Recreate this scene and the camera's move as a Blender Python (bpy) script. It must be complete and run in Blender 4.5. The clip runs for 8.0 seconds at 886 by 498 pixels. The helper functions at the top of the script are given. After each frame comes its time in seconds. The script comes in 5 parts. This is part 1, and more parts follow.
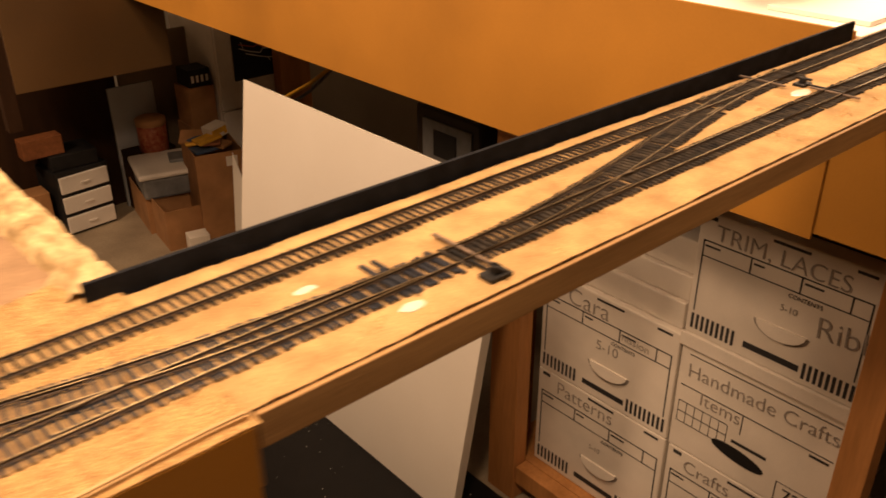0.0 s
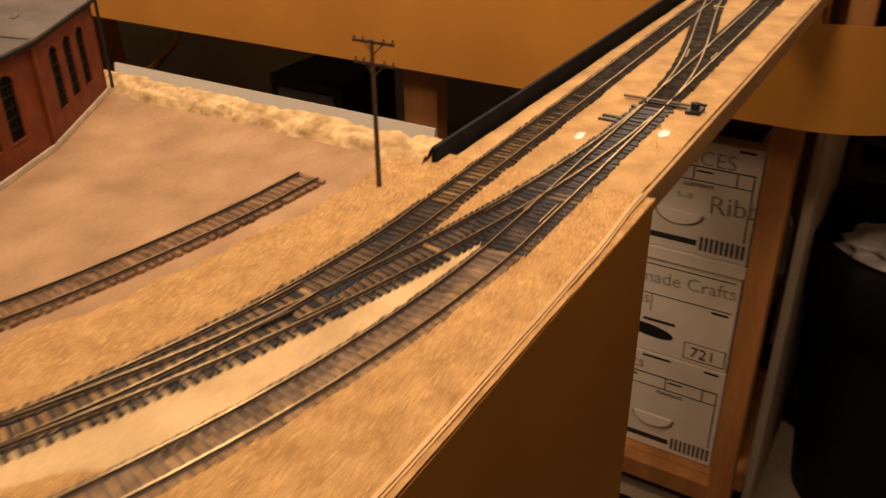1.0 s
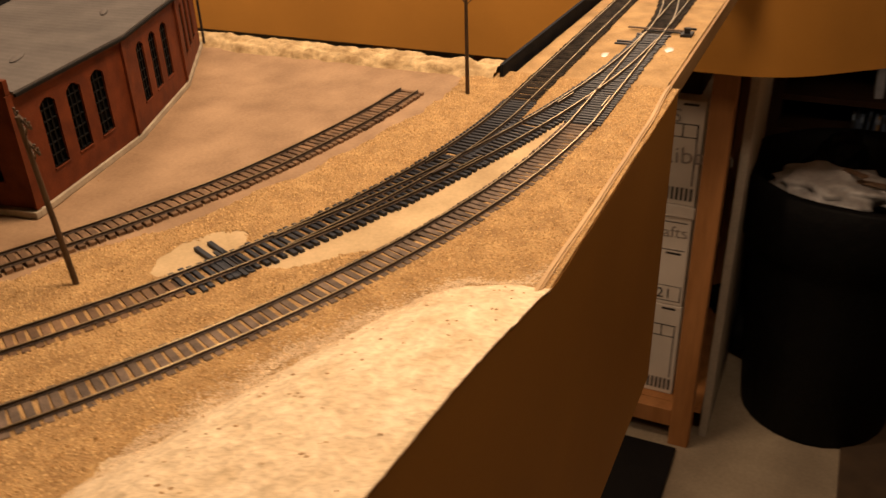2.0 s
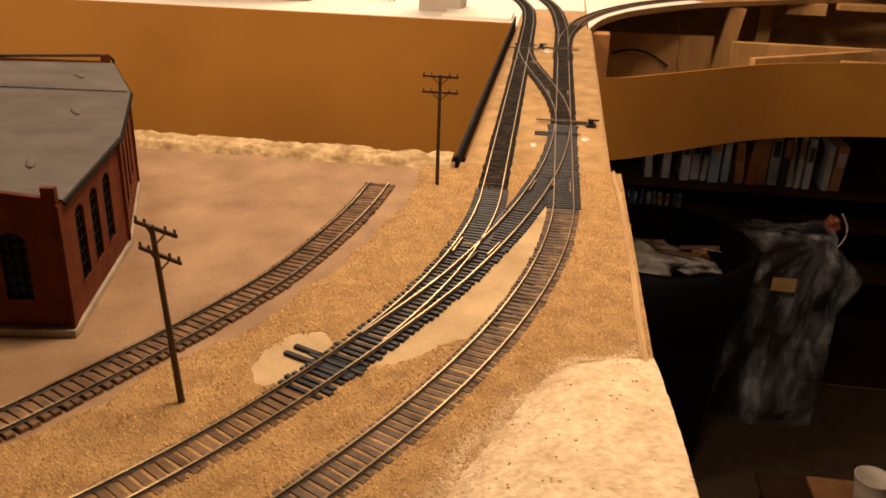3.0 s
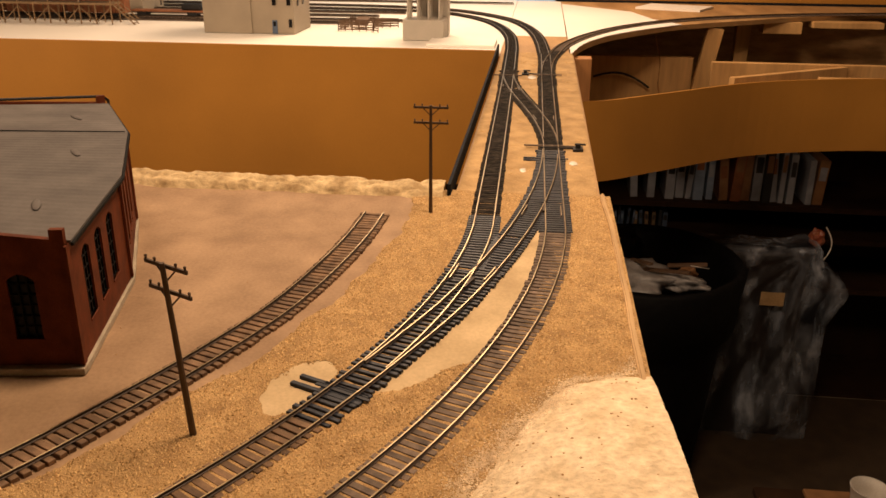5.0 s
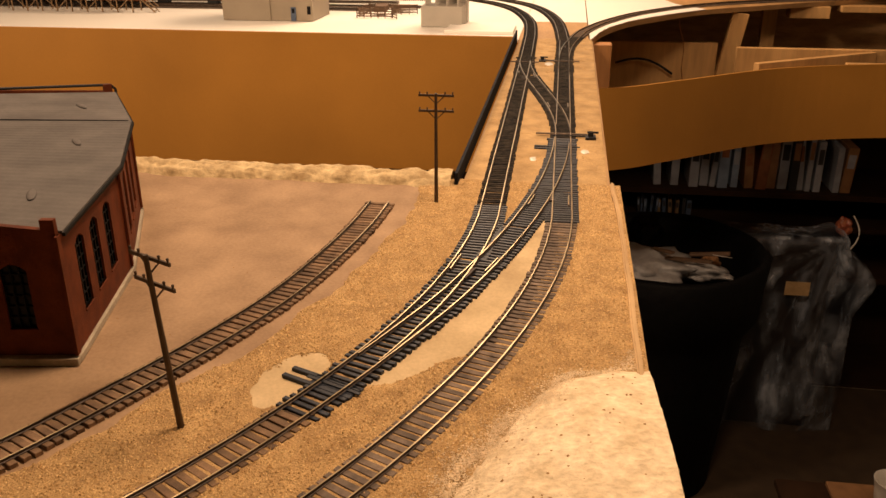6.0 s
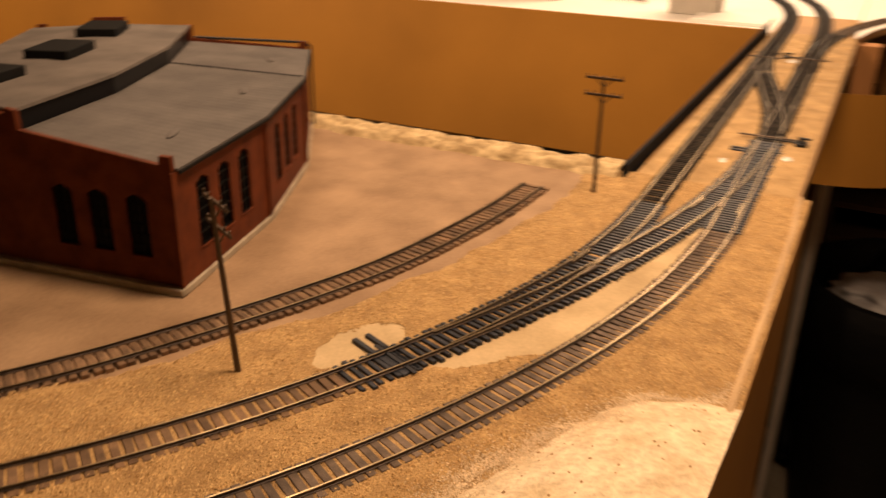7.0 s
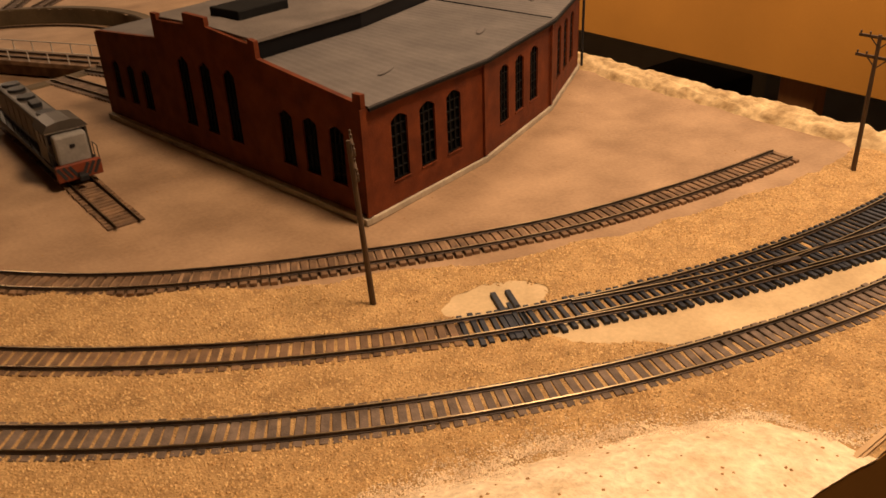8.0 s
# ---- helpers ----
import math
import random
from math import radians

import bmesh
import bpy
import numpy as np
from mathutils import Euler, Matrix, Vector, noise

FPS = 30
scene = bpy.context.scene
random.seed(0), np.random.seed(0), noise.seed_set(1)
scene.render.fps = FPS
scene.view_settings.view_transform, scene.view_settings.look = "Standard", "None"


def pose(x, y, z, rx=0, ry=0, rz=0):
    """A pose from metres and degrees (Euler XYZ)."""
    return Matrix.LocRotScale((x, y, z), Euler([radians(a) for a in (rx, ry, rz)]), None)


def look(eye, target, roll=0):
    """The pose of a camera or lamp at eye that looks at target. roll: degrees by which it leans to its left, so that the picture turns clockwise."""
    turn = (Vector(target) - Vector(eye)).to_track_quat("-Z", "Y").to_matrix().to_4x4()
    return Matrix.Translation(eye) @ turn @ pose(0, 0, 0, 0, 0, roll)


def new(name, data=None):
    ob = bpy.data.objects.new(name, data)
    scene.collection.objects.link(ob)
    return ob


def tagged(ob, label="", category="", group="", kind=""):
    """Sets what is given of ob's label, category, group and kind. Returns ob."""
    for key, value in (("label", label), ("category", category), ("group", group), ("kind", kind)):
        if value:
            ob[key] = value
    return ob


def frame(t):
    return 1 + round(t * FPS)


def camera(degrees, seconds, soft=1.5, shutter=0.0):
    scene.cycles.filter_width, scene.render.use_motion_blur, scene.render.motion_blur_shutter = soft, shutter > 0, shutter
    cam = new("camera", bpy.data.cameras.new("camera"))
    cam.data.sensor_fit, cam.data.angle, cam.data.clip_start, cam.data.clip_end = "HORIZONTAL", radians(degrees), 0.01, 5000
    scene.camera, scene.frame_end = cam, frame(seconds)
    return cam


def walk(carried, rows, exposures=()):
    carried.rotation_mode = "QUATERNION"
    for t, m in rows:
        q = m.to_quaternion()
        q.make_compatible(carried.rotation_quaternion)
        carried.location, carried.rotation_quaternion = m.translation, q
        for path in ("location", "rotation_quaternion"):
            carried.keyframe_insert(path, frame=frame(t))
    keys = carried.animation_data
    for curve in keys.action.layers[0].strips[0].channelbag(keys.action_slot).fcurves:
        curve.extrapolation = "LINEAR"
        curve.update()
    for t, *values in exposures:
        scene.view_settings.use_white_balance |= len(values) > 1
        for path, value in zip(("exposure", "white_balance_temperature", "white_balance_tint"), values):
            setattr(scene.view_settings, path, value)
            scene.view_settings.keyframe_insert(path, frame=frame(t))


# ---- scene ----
cam = camera(55.0, 8.0, shutter=0.45)

PATH = [
    (0, (-0.024, -0.004, 0.252), (1.149, 1.326, -0.672), -0.2),
    (0.5, (-0.19, 0.037, 0.271), (1.047, 1.311, -0.648), -1.3),
    (1, (-0.387, 0.14, 0.246), (1.107, 1.051, -0.722), -0.9),
    (1.5, (-0.54, 0.147, 0.244), (1.006, 0.988, -0.708), -0.0),
    (1.7, (-0.579, 0.138, 0.246), (0.943, 0.988, -0.732), -2.1),
    (2.8, (-0.68, 0.335, 0.249), (1.119, 0.623, -0.575), 2.1),
    (3, (-0.691, 0.354, 0.256), (1.133, 0.583, -0.533), 2.0),
    (3.5, (-0.697, 0.378, 0.258), (1.15, 0.573, -0.484), 1.9),
    (4, (-0.7, 0.373, 0.259), (1.158, 0.559, -0.457), 0.6),
    (4.5, (-0.705, 0.369, 0.261), (1.156, 0.544, -0.45), 0.6),
    (5.8, (-0.697, 0.343, 0.264), (1.126, 0.608, -0.514), 0.1),
    (6, (-0.693, 0.341, 0.262), (1.137, 0.606, -0.5), -0.1),
    (6.5, (-0.686, 0.315, 0.254), (1.103, 0.705, -0.549), 0.3),
    (7, (-0.641, 0.257, 0.251), (0.998, 1.076, -0.549), 1.1),
    (7.5, (-0.579, 0.201, 0.244), (0.672, 1.479, -0.651), 1.0),
    (8, (-0.553, 0.17, 0.261), (0.502, 1.586, -0.678), -2.5),
]
walk(cam, [(t, look(eye, target, roll)) for t, eye, target, roll in PATH], exposures=[(0.0, 0.62, 7300, 16), (0.5, 0.57, 7000, 14), (1.0, 0.10, 6700, 11), (1.5, 0.14, 6500, 10), (3.0, -0.04, 6500, 10), (6.0, -0.04, 6600, 11), (7.0, 0.02, 7000, 14), (8.0, 0.10, 6900, 13)])

# ---- light ----
import functools

world = bpy.data.worlds.new("world")
scene.world = world
world.use_nodes = True
world.node_tree.nodes["Background"].inputs[0].default_value = (1.0, 0.75, 0.5, 1)
world.node_tree.nodes["Background"].inputs[1].default_value = 0.05


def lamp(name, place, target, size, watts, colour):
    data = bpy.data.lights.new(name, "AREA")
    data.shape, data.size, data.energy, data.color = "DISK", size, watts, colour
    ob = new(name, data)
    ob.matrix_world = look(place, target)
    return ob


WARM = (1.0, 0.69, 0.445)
# Unseen area lamps added to light each zone; no fixtures are modelled.
lamp("unseen_lamp_table", (-0.06, 0.28, 0.95), (0.06, 0.40, 0.0), 0.28, 11.8, WARM)
lamp("unseen_lamp_aisle", (0.42, 1.10, 0.95), (1.10, 0.90, -0.3), 0.35, 11.0, WARM)
lamp("unseen_lamp_front", (0.30, -0.70, 0.93), (1.05, 0.10, -0.7), 0.35, 1.7, WARM)
lamp("unseen_lamp_yard", (1.6, 0.62, 0.93), (1.55, 0.45, 0.0), 0.45, 18.0, WARM)
# Added fill, hung low so it gets under the yard fascia.
lamp("unseen_fill_room", (-0.30, 2.6, 0.64), (1.4, 2.6, -0.8), 0.30, 17.0, WARM)

# ---- materials ----


def mat(name, col, rough=0.6, metal=0.0, col2=None, var=0.18, scale=25.0, bump=0.15, bscale=400.0, rand=0.0, fine=0.12, dist=0.001, stretch=None, spec=0.5):
    """A procedural surface: broad mottling between two colours, fine grain, relief."""
    m = bpy.data.materials.new(name)
    m.use_nodes = True
    nt = m.node_tree
    N, L = nt.nodes, nt.links
    b = N["Principled BSDF"]
    geo = N.new("ShaderNodeNewGeometry")
    src = geo.outputs["Position"]
    if stretch:
        mp = N.new("ShaderNodeMapping")
        mp.inputs["Scale"].default_value = stretch
        L.new(src, mp.inputs["Vector"])
        src = mp.outputs["Vector"]
    n1 = N.new("ShaderNodeTexNoise")
    n1.inputs["Scale"].default_value, n1.inputs["Detail"].default_value = scale, 5
    L.new(src, n1.inputs["Vector"])
    n2 = N.new("ShaderNodeTexNoise")
    n2.inputs["Scale"].default_value, n2.inputs["Detail"].default_value = bscale, 4
    L.new(src, n2.inputs["Vector"])
    r = N.new("ShaderNodeValToRGB")
    a = [max(0, c * (1 - var)) for c in col]
    e = col2 or [min(1, c * (1 + var)) for c in col]
    r.color_ramp.elements[0].color, r.color_ramp.elements[0].position = (*a, 1), 0.32
    r.color_ramp.elements[1].color, r.color_ramp.elements[1].position = (*e, 1), 0.68
    L.new(n1.outputs["Fac"], r.inputs["Fac"])
    hsv = N.new("ShaderNodeHueSaturation")
    L.new(r.outputs["Color"], hsv.inputs["Color"])
    mr = N.new("ShaderNodeMapRange")
    mr.inputs["From Min"].default_value, mr.inputs["From Max"].default_value = 0.25, 0.75
    mr.inputs["To Min"].default_value, mr.inputs["To Max"].default_value = 1 - fine, 1 + fine
    L.new(n2.outputs["Fac"], mr.inputs["Value"])
    value = mr.outputs["Result"]
    if rand:
        info = N.new("ShaderNodeObjectInfo")
        m2 = N.new("ShaderNodeMapRange")
        m2.inputs["To Min"].default_value, m2.inputs["To Max"].default_value = 1 - rand, 1 + rand
        L.new(info.outputs["Random"], m2.inputs["Value"])
        mul = N.new("ShaderNodeMath")
        mul.operation = "MULTIPLY"
        L.new(value, mul.inputs[0])
        L.new(m2.outputs["Result"], mul.inputs[1])
        value = mul.outputs["Value"]
    L.new(value, hsv.inputs["Value"])
    L.new(hsv.outputs["Color"], b.inputs["Base Color"])
    b.inputs["Roughness"].default_value, b.inputs["Metallic"].default_value = rough, metal
    b.inputs["Specular IOR Level"].default_value = spec
    if bump:
        bp = N.new("ShaderNodeBump")
        bp.inputs["Strength"].default_value, bp.inputs["Distance"].default_value = bump, dist
        L.new(n2.outputs["Fac"], bp.inputs["Height"])
        L.new(bp.outputs["Normal"], b.inputs["Normal"])
    return m


clay = mat("yard_clay_paint", (0.31, 0.19, 0.102), 0.8, col2=(0.405, 0.263, 0.150), scale=19, bump=0.25, bscale=330, fine=0.11)
gravel_m = mat("tan_gravel", (0.40, 0.235, 0.090), 0.9, col2=(0.56, 0.355, 0.148), scale=60, bump=0.9, bscale=900, fine=0.3, dist=0.0015)
grain_m = mat("gravel_grain", (0.50, 0.31, 0.13), 0.9, col2=(0.66, 0.45, 0.21), scale=350, bump=0.0, bscale=900, fine=0.25)
sand_m = mat("pale_sand", (0.79, 0.605, 0.37), 0.95, col2=(0.87, 0.71, 0.49), scale=55, bump=1.0, bscale=220, fine=0.16, dist=0.0022)
plaster = mat("cream_plaster", (0.40, 0.265, 0.120), 0.9, col2=(0.69, 0.52, 0.285), scale=55, bump=0.9, bscale=180, fine=0.2, dist=0.002)
patch_m = mat("bare_tan_base", (0.53, 0.38, 0.20), 0.85, col2=(0.63, 0.47, 0.265), scale=22, bump=0.15, bscale=400, fine=0.09)
strip_m = mat("tan_sanded_board", (0.40, 0.247, 0.10), 0.88, col2=(0.54, 0.352, 0.157), scale=30, bump=0.4, bscale=600, fine=0.16)
ply = mat("plywood", (0.38, 0.215, 0.085), 0.65, col2=(0.50, 0.30, 0.13), scale=18, bump=0.15, bscale=220, stretch=(0.25, 1, 4))
pine = mat("pine_board", (0.38, 0.16, 0.045), 0.6, col2=(0.48, 0.22, 0.075), scale=14, bump=0.12, bscale=120, stretch=(1, 1, 0.12))
stick_m = mat("sanded_wood_stick", (0.52, 0.33, 0.15), 0.6, col2=(0.62, 0.42, 0.21), scale=30, bump=0.12, bscale=220, stretch=(0.2, 1, 1))
masonite = mat("tan_painted_hardboard", (0.45, 0.201, 0.031), 0.5, col2=(0.50, 0.227, 0.036), scale=3, bump=0.05, bscale=300, fine=0.03)
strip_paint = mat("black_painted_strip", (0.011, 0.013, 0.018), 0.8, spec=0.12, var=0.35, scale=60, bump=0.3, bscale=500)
foam = mat("white_foam_sheet", (0.84, 0.80, 0.73), 0.7, col2=(0.87, 0.835, 0.77), var=0.02, scale=3, bump=0.06, bscale=300, fine=0.02)
rail_side = mat("weathered_rail_side", (0.055, 0.036, 0.024), 0.6, metal=0.3, scale=90, var=0.35, bump=0.1)
rail_top = mat("nickel_rail_top", (0.39, 0.305, 0.19), 0.34, metal=1.0, scale=60, var=0.25, bump=0.05, bscale=800)
tie_brown = mat("weathered_brown_tie", (0.098, 0.069, 0.050), 0.8, col2=(0.185, 0.132, 0.096), scale=120, bump=0.3, bscale=900, rand=0.3)
tie_black = mat("black_plastic_tie", (0.010, 0.013, 0.022), 0.45, spec=0.3, col2=(0.024, 0.029, 0.042), scale=120, bump=0.2, bscale=900, rand=0.25)
tie_dark = mat("dull_black_tie", (0.020, 0.019, 0.020), 0.8, col2=(0.060, 0.050, 0.040), scale=120, bump=0.2, bscale=900, rand=0.25, spec=0.08)
tie_clay = mat("clay_dusted_tie", (0.12, 0.068, 0.035), 0.8, col2=(0.24, 0.142, 0.075), scale=90, bump=0.3, bscale=900, rand=0.25)
crumb_m = mat("brown_crumb", (0.40, 0.22, 0.08), 0.9, bump=0.0)
dust_m = mat("pale_sand_dust", (0.80, 0.60, 0.38), 0.95, col2=(0.88, 0.71, 0.48), scale=90, bump=0.6, bscale=600, fine=0.2)
# Dark brown: shade in the gaps between ties is put into the ballast.
ballast_m = mat("brown_shaded_ballast", (0.060, 0.036, 0.021), 0.9, col2=(0.125, 0.076, 0.043), scale=90, bump=0.8, bscale=1100, fine=0.3, dist=0.001)
black_p = mat("black_plastic", (0.012, 0.012, 0.013), 0.55, var=0.2, bump=0.05, spec=0.3)
brick_m = mat("brick_red_plastic", (0.104, 0.0215, 0.0058), 0.7, col2=(0.148, 0.033, 0.0088), spec=0.2, scale=70, bump=0.25, bscale=900, fine=0.12)
roof_m = mat("grey_roof", (0.112, 0.101, 0.095), 0.75, col2=(0.140, 0.126, 0.117), spec=0.25, scale=30, bump=0.2, bscale=350, fine=0.08)
monitor_roof_m = mat("pale_grey_monitor_roof", (0.165, 0.145, 0.130), 0.75, col2=(0.20, 0.175, 0.155), spec=0.25, scale=30, bump=0.2, bscale=350, fine=0.08)
pit_m = mat("dark_olive_pit_paint", (0.085, 0.058, 0.026), 0.85, col2=(0.12, 0.082, 0.040), scale=25, bump=0.2)
concrete = mat("pale_concrete", (0.38, 0.32, 0.235), 0.85, scale=60, bump=0.2)
dark_glass = mat("dark_window_glass", (0.005, 0.005, 0.006), 0.3, spec=0.15, var=0.2, bump=0.0)
sash = mat("black_sash", (0.008, 0.008, 0.008), 0.7, spec=0.1, bump=0.0)
pole_m = mat("brown_pole_plastic", (0.065, 0.036, 0.016), 0.6, scale=120, bump=0.2)
grey_model = mat("undecorated_grey_styrene", (0.30, 0.25, 0.185), 0.6, scale=20, var=0.06, bump=0.03, fine=0.04)
white_model = mat("white_styrene", (0.46, 0.42, 0.36), 0.55, scale=20, var=0.06, bump=0.03, fine=0.04)
sky_paint = mat("pale_blue_backdrop_paint", (0.30, 0.50, 0.78), 0.8, scale=2, var=0.06, bump=0.05, fine=0.03)
carton = mat("white_carton", (0.70, 0.65, 0.58), 0.75, scale=9, var=0.08, bump=0.08, fine=0.04)
kraft = mat("brown_cardboard", (0.34, 0.17, 0.07), 0.8, scale=12, bump=0.1, fine=0.05)
ink = mat("black_print", (0.02, 0.02, 0.022), 0.7, bump=0.0)
pencil = mat("grey_ink_and_flap_shadow", (0.27, 0.24, 0.215), 0.7, bump=0.0)
floor_m = mat("grey_tan_floor", (0.30, 0.24, 0.17), 0.55, col2=(0.38, 0.31, 0.22), scale=5, bump=0.1, bscale=120)
wall_m = mat("basement_wall_paint", (0.42, 0.38, 0.32), 0.85, scale=3, var=0.1, bump=0.1, bscale=150)
# Brown wood taken near black: deep shade is put into the colour.
dark_wood = mat("dark_brown_shaded_wood", (0.032, 0.015, 0.007), 0.8, scale=20, bump=0.1, spec=0.15, stretch=(1, 1, 0.15))
ceil_m = mat("unseen_ceiling_tone", (0.26, 0.21, 0.15), 0.9, scale=5, bump=0.1)
bag_m = mat("black_refuse_plastic", (0.003, 0.003, 0.0034), 0.6, bump=0.3, bscale=40, dist=0.01, spec=0.12)
film_m = mat("highlighted_plastic_sheet", (0.20, 0.23, 0.28), 0.2, col2=(0.42, 0.47, 0.56), scale=7, bump=0.7, bscale=22, dist=0.012, spec=0.7, stretch=(2.2, 2.2, 0.9), fine=0.5)
# clear in places; pale bluish noise patches stand in for highlights
film_nodes = film_m.node_tree
highlight_alpha = film_nodes.nodes.new("ShaderNodeMapRange")
for socket, amount in (("From Min", 0.42), ("From Max", 0.68), ("To Min", 0.08), ("To Max", 0.80)):
    highlight_alpha.inputs[socket].default_value = amount
film_nodes.links.new(film_nodes.nodes["Noise Texture"].outputs["Fac"], highlight_alpha.inputs["Value"])
film_nodes.links.new(highlight_alpha.outputs["Result"], film_nodes.nodes["Principled BSDF"].inputs["Alpha"])
dull_bag = mat("dull_grey_plastic_bag", (0.34, 0.33, 0.33), 0.4, scale=30, bump=0.3, bscale=60)
# Pine lightened in place of light missing inside the open bench.
pine_lit = mat("lightened_pine", (0.60, 0.34, 0.125), 0.6, col2=(0.67, 0.40, 0.16), scale=14, bump=0.12, bscale=120, stretch=(1, 1, 0.12))
pen_m = mat("dark_brown_model_wood", (0.12, 0.07, 0.04), 0.7, scale=120, bump=0.1)
rug_m = mat("dark_brown_rug", (0.06, 0.036, 0.018), 0.95, scale=18, bump=0.8, bscale=300, dist=0.004)
carpet = mat("black_rubber_mat", (0.006, 0.006, 0.007), 0.5, bump=0.4, bscale=500, dist=0.002, spec=0.25)
lint_m = mat("white_lint", (0.6, 0.57, 0.52), 0.9, bump=0.0)
case_m = mat("dark_brown_case", (0.022, 0.013, 0.008), 0.5, scale=12, bump=0.1, spec=0.3)
sign_red = mat("red_sign_paint", (0.55, 0.10, 0.03), 0.5, bump=0.0)
panel_grey = mat("blue_grey_panel_paint", (0.34, 0.36, 0.38), 0.8, scale=6, var=0.12, bump=0.1)
# Grey lightened for the nose: light falling on it is in the colour.
loco_lit = mat("lit_grey_engine_paint", (0.22, 0.21, 0.19), 0.5, scale=60, bump=0.05)
loco_grey = mat("grey_engine_paint", (0.055, 0.047, 0.038), 0.5, scale=60, bump=0.05)
loco_red = mat("orange_red_engine_paint", (0.17, 0.032, 0.009), 0.5, scale=60, bump=0.05)
white_paint = mat("white_paint", (0.72, 0.68, 0.62), 0.5, var=0.06, scale=10, bump=0.05)
rust_m = mat("boxcar_brown_paint", (0.24, 0.085, 0.03), 0.6, scale=50, bump=0.1)
blue_m = mat("blue_grey_paint", (0.06, 0.09, 0.15), 0.5, bump=0.05)
book_blue = mat("pale_blue_cover", (0.19, 0.25, 0.35), 0.5, bump=0.05)
book_grey = mat("pale_grey_cover", (0.29, 0.31, 0.36), 0.5, bump=0.05)
# Darker than the fascia hardboard: the dim corner's shade is in the colour.
dim_board = mat("shaded_brown_hardboard", (0.095, 0.048, 0.012), 0.7, scale=3, bump=0.05)
platform_m = mat("tan_model_wood", (0.20, 0.125, 0.06), 0.7, scale=80, bump=0.1)
book_tan = mat("faded_tan_cover", (0.26, 0.13, 0.055), 0.6, bump=0.05)
hook_panel_m = mat("brown_board", (0.15, 0.105, 0.065), 0.85, scale=6, bump=0.1)
glue = mat("dried_white_glue", (0.78, 0.72, 0.62), 0.25, var=0.08, bump=0.1)
grey_p = mat("grey_storage_plastic", (0.16, 0.165, 0.17), 0.5, bump=0.05)
yellow_m = mat("yellow_strap", (0.62, 0.33, 0.03), 0.6, bump=0.1)
tin_m = mat("red_printed_tin", (0.30, 0.035, 0.02), 0.35, col2=(0.42, 0.16, 0.08), scale=60, bump=0.02)

# ---- building helpers ----


def mesh_of(name, bm, material):
    me = bpy.data.meshes.new(name)
    bm.normal_update()
    bm.to_mesh(me)
    bm.free()
    for m in material if isinstance(material, (list, tuple)) else [material]:
        me.materials.append(m)
    return me


def part(name, bm, material, parent, label="", at=None):
    ob = new(name, mesh_of(name, bm, material))
    if parent:
        ob.parent = parent
    if at:
        ob.matrix_local = at
    if label:
        ob["label"] = label
    return ob


def solo(name, bm, material, label, category, kind="", at=None, group=""):
    ob = part(name, bm, material, None)
    if at:
        ob.matrix_world = at
    return tagged(ob, label, category, group, kind)


def thing(name, label, category, at=None, group="", kind=""):
    ob = new(name)
    ob.empty_display_size = 0.05
    if at:
        ob.matrix_world = at
    return tagged(ob, label, category, group, kind)


def box(bm, x0, x1, y0, y1, z0, z1, bevel=0.0, m=None):
    g = bmesh.ops.create_cube(bm, size=1.0)["verts"]
    for v in g:
        v.co = Vector(((x0 + x1) / 2 + v.co.x * (x1 - x0), (y0 + y1) / 2 + v.co.y * (y1 - y0), (z0 + z1) / 2 + v.co.z * (z1 - z0)))
    if bevel:
        es = list({e for v in g for e in v.link_edges})
        g = list({v for f in bmesh.ops.bevel(bm, geom=es, offset=bevel, segments=2, affect="EDGES", profile=0.5)["faces"] for v in f.verts} | {v for v in g if v.is_valid})
    if m:
        bmesh.ops.transform(bm, matrix=m, verts=g)
    return bm


def bx(*a, **k):
    return box(bmesh.new(), *a, **k)


def tube(bm, p, q, r, r2=None, n=8):
    p, q = Vector(p), Vector(q)
    d = q - p
    m = Matrix.Translation((p + q) / 2) @ d.to_track_quat("Z", "Y").to_matrix().to_4x4()
    bmesh.ops.create_cone(bm, cap_ends=True, segments=n, radius1=r, radius2=r if r2 is None else r2, depth=d.length, matrix=m)
    return bm


def prism(bm, poly, w0, w1, m=None):
    """A flat outline (u, v) made thick from w0 to w1 along the third axis."""
    a = [bm.verts.new((u, v, w0)) for u, v in poly]
    b = [bm.verts.new((u, v, w1)) for u, v in poly]
    n = len(poly)
    try:
        bm.faces.new(list(reversed(a)))
        bm.faces.new(b)
        for i in range(n):
            bm.faces.new((a[i], a[(i + 1) % n], b[(i + 1) % n], b[i]))
    except ValueError:
        pass
    if m:
        bmesh.ops.transform(bm, matrix=m, verts=a + b)
    return bm


def sheet(bm, xs, ys, height, keep=None):
    """A height field over a grid of places."""
    vs = {}
    for i, x in enumerate(xs):
        for j, y in enumerate(ys):
            vs[i, j] = bm.verts.new((x, y, height(x, y)))
    for i in range(len(xs) - 1):
        for j in range(len(ys) - 1):
            if keep is None or keep((xs[i] + xs[i + 1]) / 2, (ys[j] + ys[j + 1]) / 2):
                bm.faces.new((vs[i, j], vs[i + 1, j], vs[i + 1, j + 1], vs[i, j + 1]))
    for v in [v for v in bm.verts if not v.link_faces]:
        bm.verts.remove(v)
    return bm


def steps(a, b, d):
    n = max(1, round((b - a) / d))
    return [a + (b - a) * i / n for i in range(n + 1)]


def smooth(t):
    t = min(1.0, max(0.0, t))
    return t * t * (3 - 2 * t)


def nz(x, y, s, z=0.0):
    return noise.noise(Vector((x * s, y * s, z)))


